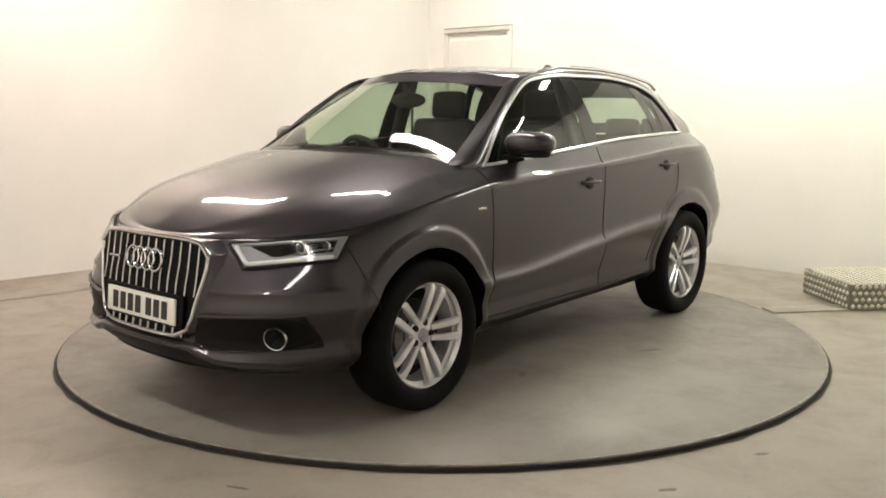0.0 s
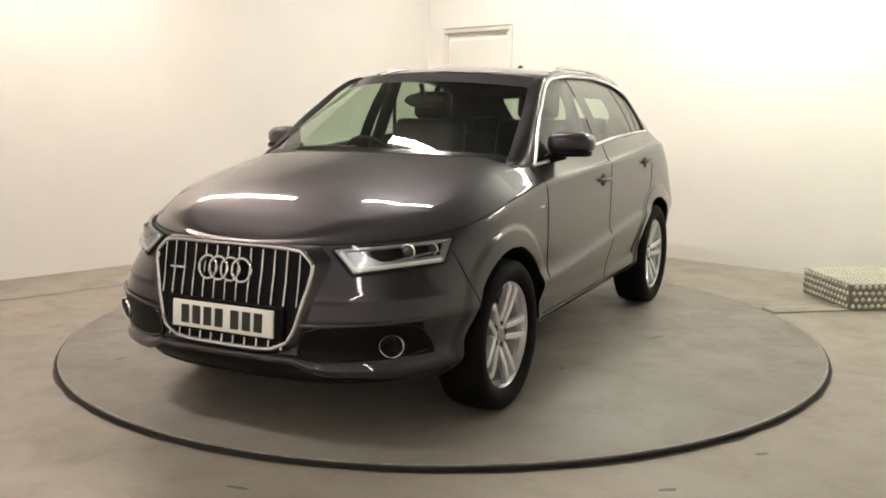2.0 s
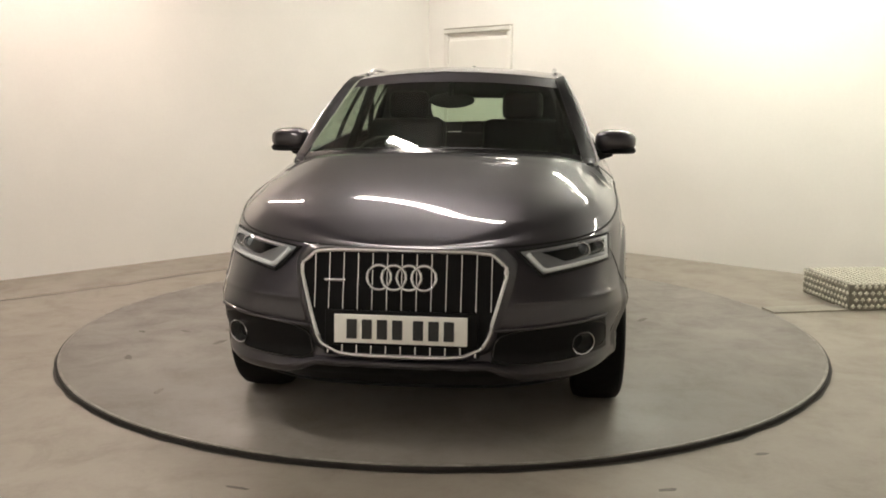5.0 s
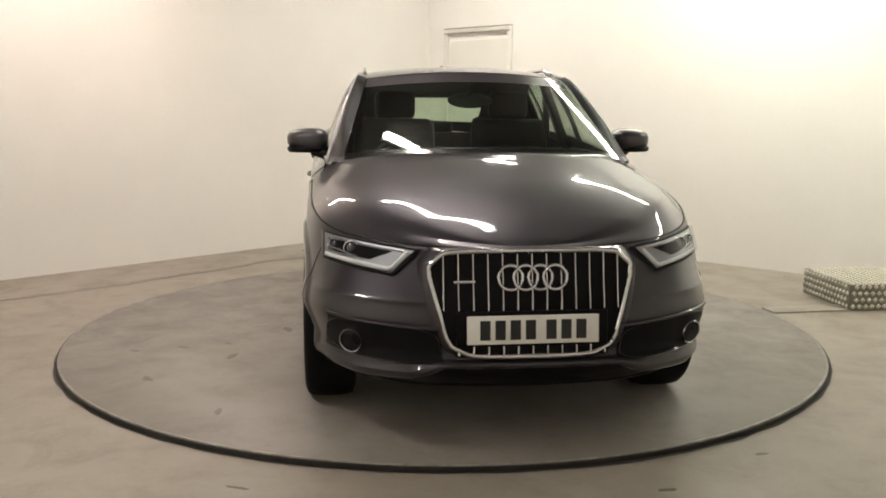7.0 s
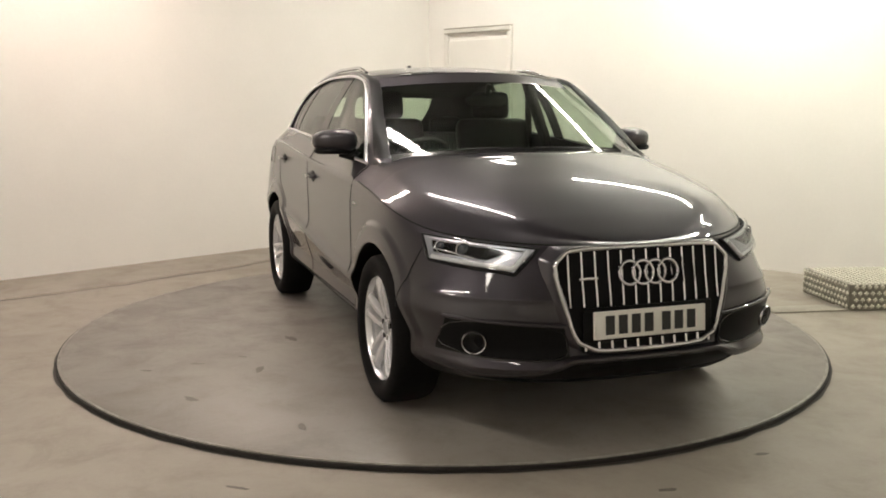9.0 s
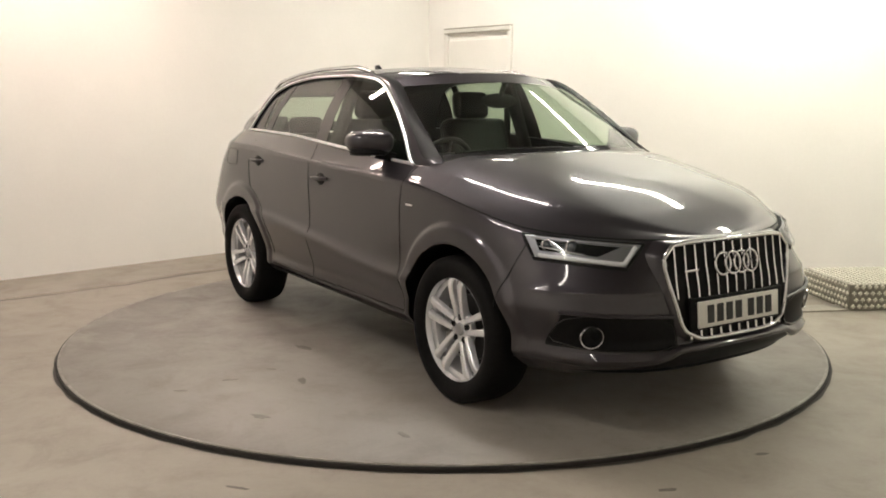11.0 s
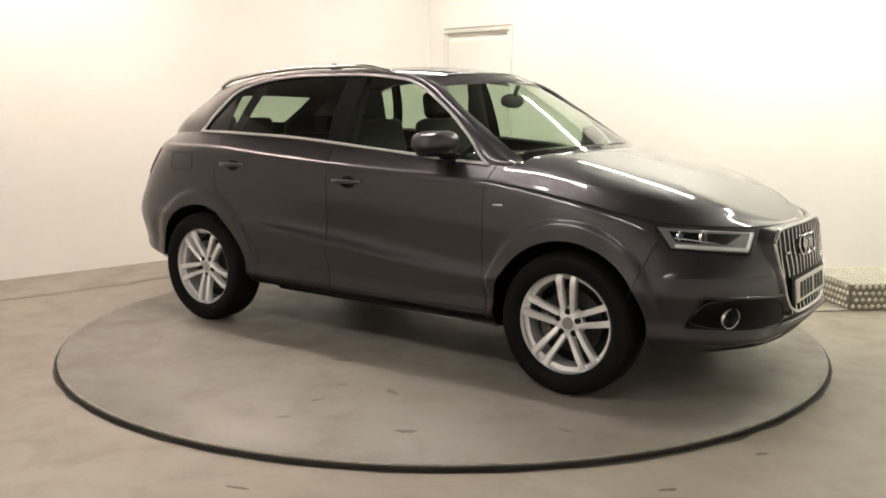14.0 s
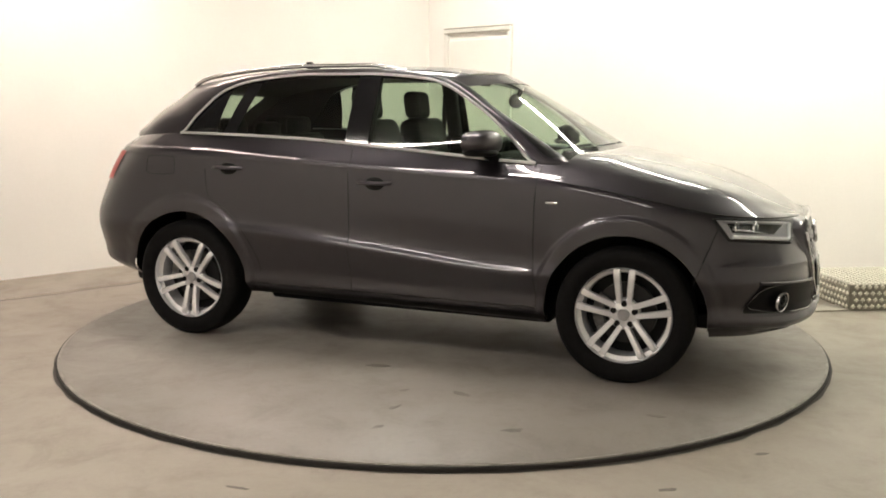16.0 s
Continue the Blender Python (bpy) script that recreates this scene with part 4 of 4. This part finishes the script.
for a in (0, 180, 270):
    part("wheel_spoke", tube_mesh([wheel_turn @ Vector((0, 0, -0.02)), wheel_turn @ Vector((0.178 * math.sin(radians(a + 90)), 0.178 * math.cos(radians(a + 90)), 0))], 0.018, 8), TRIM, steer)
part("airbag_boss", tube_mesh([wheel_turn @ Vector((0, 0, -0.05)), wheel_turn @ Vector((0, 0, 0.015))], 0.065, 18), TRIM, steer)
glass_back = bmesh.new()
bmesh.ops.create_uvsphere(glass_back, u_segments=24, v_segments=14, radius=1.0)
bmesh.ops.scale(glass_back, vec=(0.025, 0.128, 0.043), verts=glass_back.verts)
bmesh.ops.translate(glass_back, vec=(0.46, 0.0, 1.400), verts=glass_back.verts)
part("rear_view_mirror", glass_back, TRIM, car)
part("mirror_stem", tube_mesh([(0.475, 0, 1.43), (0.50, 0, 1.49)], 0.014, 8), TRIM, car)
for side in (1, -1):
    box("door_card", (2.2, 0.05, 0.56), (-0.30, side * 0.745, 0.79), TRIM, car, 0.02)
    part("seat_belt", tube_mesh([(-0.24, side * 0.60, 1.44), (-0.26, side * 0.62, 0.9)], 0.022, 6, flat=0.2), TRIM, car)
    box("inner_pillar", (0.10, 0.05, 0.52), (-0.20, side * 0.655, 1.30), TRIM, car, 0.02, "", Matrix.Rotation(radians(side * 21), 4, "X"))
    box("rear_inner_trim", (0.26, 0.04, 0.30), (-1.50, side * 0.56, 1.15), TRIM, car, 0.02, "", Matrix.Rotation(radians(side * 20), 4, "X"))
box("boot_trim", (0.75, 1.20, 0.10), (-1.58, 0, 1.02), TRIM, car, 0.03)


# ---- along the walls ----
def build_door():
    """A flush door with a raised frame, close to the corner in the bright wall."""
    n = IN_R
    ang = math.degrees(math.atan2(ALONG_R.y, ALONG_R.x))
    d = tagged(new("door_1"), "cream flush door in a thin grey frame", "door", kind="structure")
    d.matrix_basis = Matrix.Translation((CORNER + ALONG_R * 0.71).to_tuple()) @ Matrix.Translation((0, 0, FLOOR_Z)) @ pose(0, 0, 0, 0, 0, ang)
    box("leaf", (0.80, 0.03, 2.10), (0, -0.012, 1.05), DOORPAINT, d, 0.004)
    for x in (-0.43, 0.43):
        box("frame_post", (0.055, 0.04, 2.20), (x, -0.018, 1.10), DOORPAINT, d, 0.006)
    box("frame_head", (0.90, 0.05, 0.012), (0, -0.024, 2.232), FRAMEPAINT, d, 0.003)
    box("frame_head", (0.90, 0.045, 0.036), (0, -0.020, 2.207), DOORPAINT, d, 0.003)
    box("frame_head", (0.88, 0.05, 0.012), (0, -0.024, 2.180), FRAMEPAINT, d, 0.003)


build_door()


def build_step(at, turn, size):
    """A low step box clad in studded tread plate."""
    ob = tagged(new("step_box"), "low galvanised step box of studded tread plate", "step")
    ob.matrix_basis = Matrix.Translation(at) @ pose(0, 0, 0, 0, 0, turn)
    w, d, h = size
    box("body", (w, d, h), (w / 2, d / 2, h / 2), TREADDARK, ob, 0.006)
    verts, faces = [], []

    def stud(c, u, v, n, r):
        k = len(verts)
        c, u, v, n = Vector(c), Vector(u), Vector(v), Vector(n)
        for a in range(4):
            q = (u * math.cos(a * math.pi / 2) + v * math.sin(a * math.pi / 2)) * r
            verts.append(c + q)
        for a in range(4):
            q = (u * math.cos(a * math.pi / 2) + v * math.sin(a * math.pi / 2)) * r * 0.6
            verts.append(c + q + n * 0.008)
        faces.append((k + 4, k + 5, k + 6, k + 7))
        for a in range(4):
            b = (a + 1) % 4
            faces.append((k + a, k + b, k + 4 + b, k + 4 + a))

    p = 0.046
    for r in range(4):
        z = 0.030 + r * p
        for k in range(int(w / p)):
            stud((0.03 + k * p + (r % 2) * 0.02, -0.0005, z), (1, 0, 0), (0, 0, 1), (0, -1, 0), 0.0195)
        for k in range(int(d / p)):
            stud((-0.0005, 0.03 + k * p + (r % 2) * 0.02, z), (0, -1, 0), (0, 0, 1), (-1, 0, 0), 0.0195)
    for i in range(int(w / p)):
        for j in range(int(d / p)):
            stud((0.03 + i * p, 0.03 + j * p, h + 0.0005), (1, 0, 0), (0, 1, 0), (0, 0, 1), 0.0195)
    tagged(raw("tread_studs", verts, faces, TREAD, ob, smooth=False), kind="stuff")
    return ob


build_step((2.82, 0.56, FLOOR_Z), 5, (1.10, 0.66, 0.185))
plate = box("floor_plate", (0.62, 0.17, 0.012), (0, 0, 0.006), PLATESTEEL, None, 0.003)
tagged(plate, "thin grey metal plate lying on the floor beside the step box", "metal plate")
plate.matrix_basis = Matrix.Translation((2.56, 0.60, FLOOR_Z)) @ pose(0, 0, 0, 0, 0, 10)


def build_kerb():
    """A shallow worn screed strip along the west wall, with an uneven front edge."""
    rnd = random.Random(4)
    v, f, line, g = [], [], [], []
    n = 70
    out = 0.70
    for k in range(n):
        s = 0.9 + k * 0.13
        out += rnd.uniform(-0.035, 0.035)
        out = min(max(out, 0.62), 0.86)
        p = CORNER + ALONG_L * s
        a, b, c = p + IN_L * 0.001, p + IN_L * out, p + IN_L * (out + 0.02)
        v += [(a.x, a.y, FLOOR_Z + 0.012), (b.x, b.y, FLOOR_Z + 0.012), (c.x, c.y, FLOOR_Z)]
        w = 0.02 + 0.03 * abs(math.sin(k * 0.7) * math.sin(k * 0.23))
        e = p + IN_L * (out + 0.02 + w)
        line += [(c.x, c.y, FLOOR_Z + 0.0015), (e.x, e.y, FLOOR_Z + 0.0015)]
        if k:
            i = 3 * k
            f += [(i - 3, i - 2, i + 1, i), (i - 2, i - 1, i + 2, i + 1)]
            j = 2 * k
            g.append((j - 2, j - 1, j + 1, j))
    tagged(raw("dirt_line", line, g, STAIN, smooth=False), "dark dirt line along the edge of the raised strip", "stain", kind="stuff")
    tagged(raw("screed_strip", v, f, FLOOR, smooth=False), "raised strip of worn screed along the wall", "floor", kind="structure")


build_kerb()


# ---- marks on the deck and the floor ----
def stain(name, parent, x, y, length, wide, turn, mat, z, seed):
    rnd = random.Random(seed)
    n = 14
    ca, sa = math.cos(radians(turn)), math.sin(radians(turn))
    v = []
    for k in range(n):
        a = 2 * math.pi * k / n
        r = rnd.uniform(0.55, 1.0)
        px, py = length / 2 * r * math.cos(a), wide / 2 * r * math.sin(a)
        v.append((x + px * ca - py * sa, y + px * sa + py * ca, z))
    low = [(p[0], p[1], z - 0.002) for p in v]
    f = [list(range(n))] + [(k, n + k, n + (k + 1) % n, (k + 1) % n) for k in range(n)]
    return raw(name, v + low, f, mat, parent, smooth=False)


DECK_MARKS = ((0.59, -1.24, 0.13, 0.05, -20, STAIN), (0.97, -1.62, 0.12, 0.05, 30, STAIN), (0.38, -1.54, 0.09, 0.03, 70, STAIN), (0.42, -1.80, 0.08, 0.03, 60, STAIN), (0.32, -1.29, 0.07, 0.03, 50, STAIN),
              (0.02, -0.97, 0.16, 0.06, 10, STAIN), (1.51, -1.20, 0.10, 0.04, 0, STAIN), (0.54, 0.99, 0.12, 0.05, 20, STAIN), (-0.32, 1.27, 0.15, 0.05, -30, STAIN))
for k, (x, y, ln, wd, tn, mat) in enumerate(DECK_MARKS):
    stain("scuff_mark", turntable, x, y, ln, wd, tn, mat, 0.0012, k)
grime = tagged(new("floor_grime"), "dark grime patches on the concrete floor", "stain", kind="stuff")
rnd = random.Random(12)
wobble = [(rnd.uniform(4, 60), rnd.uniform(0, 6.28), rnd.uniform(0.2, 1.0)) for _ in range(16)]
for name, mat, reach, lift in (("rim_dirt", GRIME, 0.015, 0.0024), ("rim_dirt", STAIN, 0.020, 0.0012)):
    v, f, n = [], [], 720
    for k in range(n):
        a = 2 * math.pi * k / n
        heavy = 0.35 + 0.65 * math.exp(-((((a - radians(-58) + math.pi) % (2 * math.pi)) - math.pi) / 0.45) ** 2) + 0.3 * math.exp(-((((a - radians(-140) + math.pi) % (2 * math.pi)) - math.pi) / 0.5) ** 2)
        w = reach * heavy * (0.9 + sum(q * math.sin(p * a + o) for p, o, q in wobble) / 6)
        for r in (RING - 0.004, RING + 0.003 + max(0.0, w)):
            v.append((r * math.cos(a), r * math.sin(a), FLOOR_Z + lift))
        f.append((2 * k, 2 * k + 1, (2 * k + 3) % (2 * n), (2 * k + 2) % (2 * n)))
    raw(name, v, f, mat, grime, smooth=False)
for k, (x, y, ln, wd, tn) in enumerate(((0.83, -2.40, 0.10, 0.03, 15), (-0.75, -2.40, 0.12, 0.02, -18), (1.30, -2.05, 0.07, 0.03, 12))):
    stain("grime_patch", grime, x, y, ln, wd, tn, STAIN, FLOOR_Z + 0.0012, 50 + k)

# ---- what moves ----
TURN = [(0.0, -129.9), (0.25, -128.9), (0.5, -127.4), (1.0, -123.85), (1.5, -120.5), (2.0, -117.1), (2.5, -113.75), (3.0, -110.35), (3.5, -107.0), (4.0, -103.6), (5.25, -95.1), (6.5, -86.6),
        (7.0, -83.2), (7.5, -79.9), (8.0, -76.5), (8.5, -73.2), (9.0, -69.75), (10.25, -61.35), (11.5, -52.9), (12.0, -49.45), (12.5, -46.1), (13.0, -42.55), (13.5, -39.2), (14.0, -35.65),
        (14.5, -32.3), (15.0, -28.8), (15.5, -25.4), (16.0, -21.8)]


def motions():
    walk(turntable, [(t, pose(0, 0, 0, 0, 0, a)) for t, a in TURN])
    walk(car, [(t, pose(0, 0, 0, 0, 0, a) @ SHIFT) for t, a in TURN])


motions()
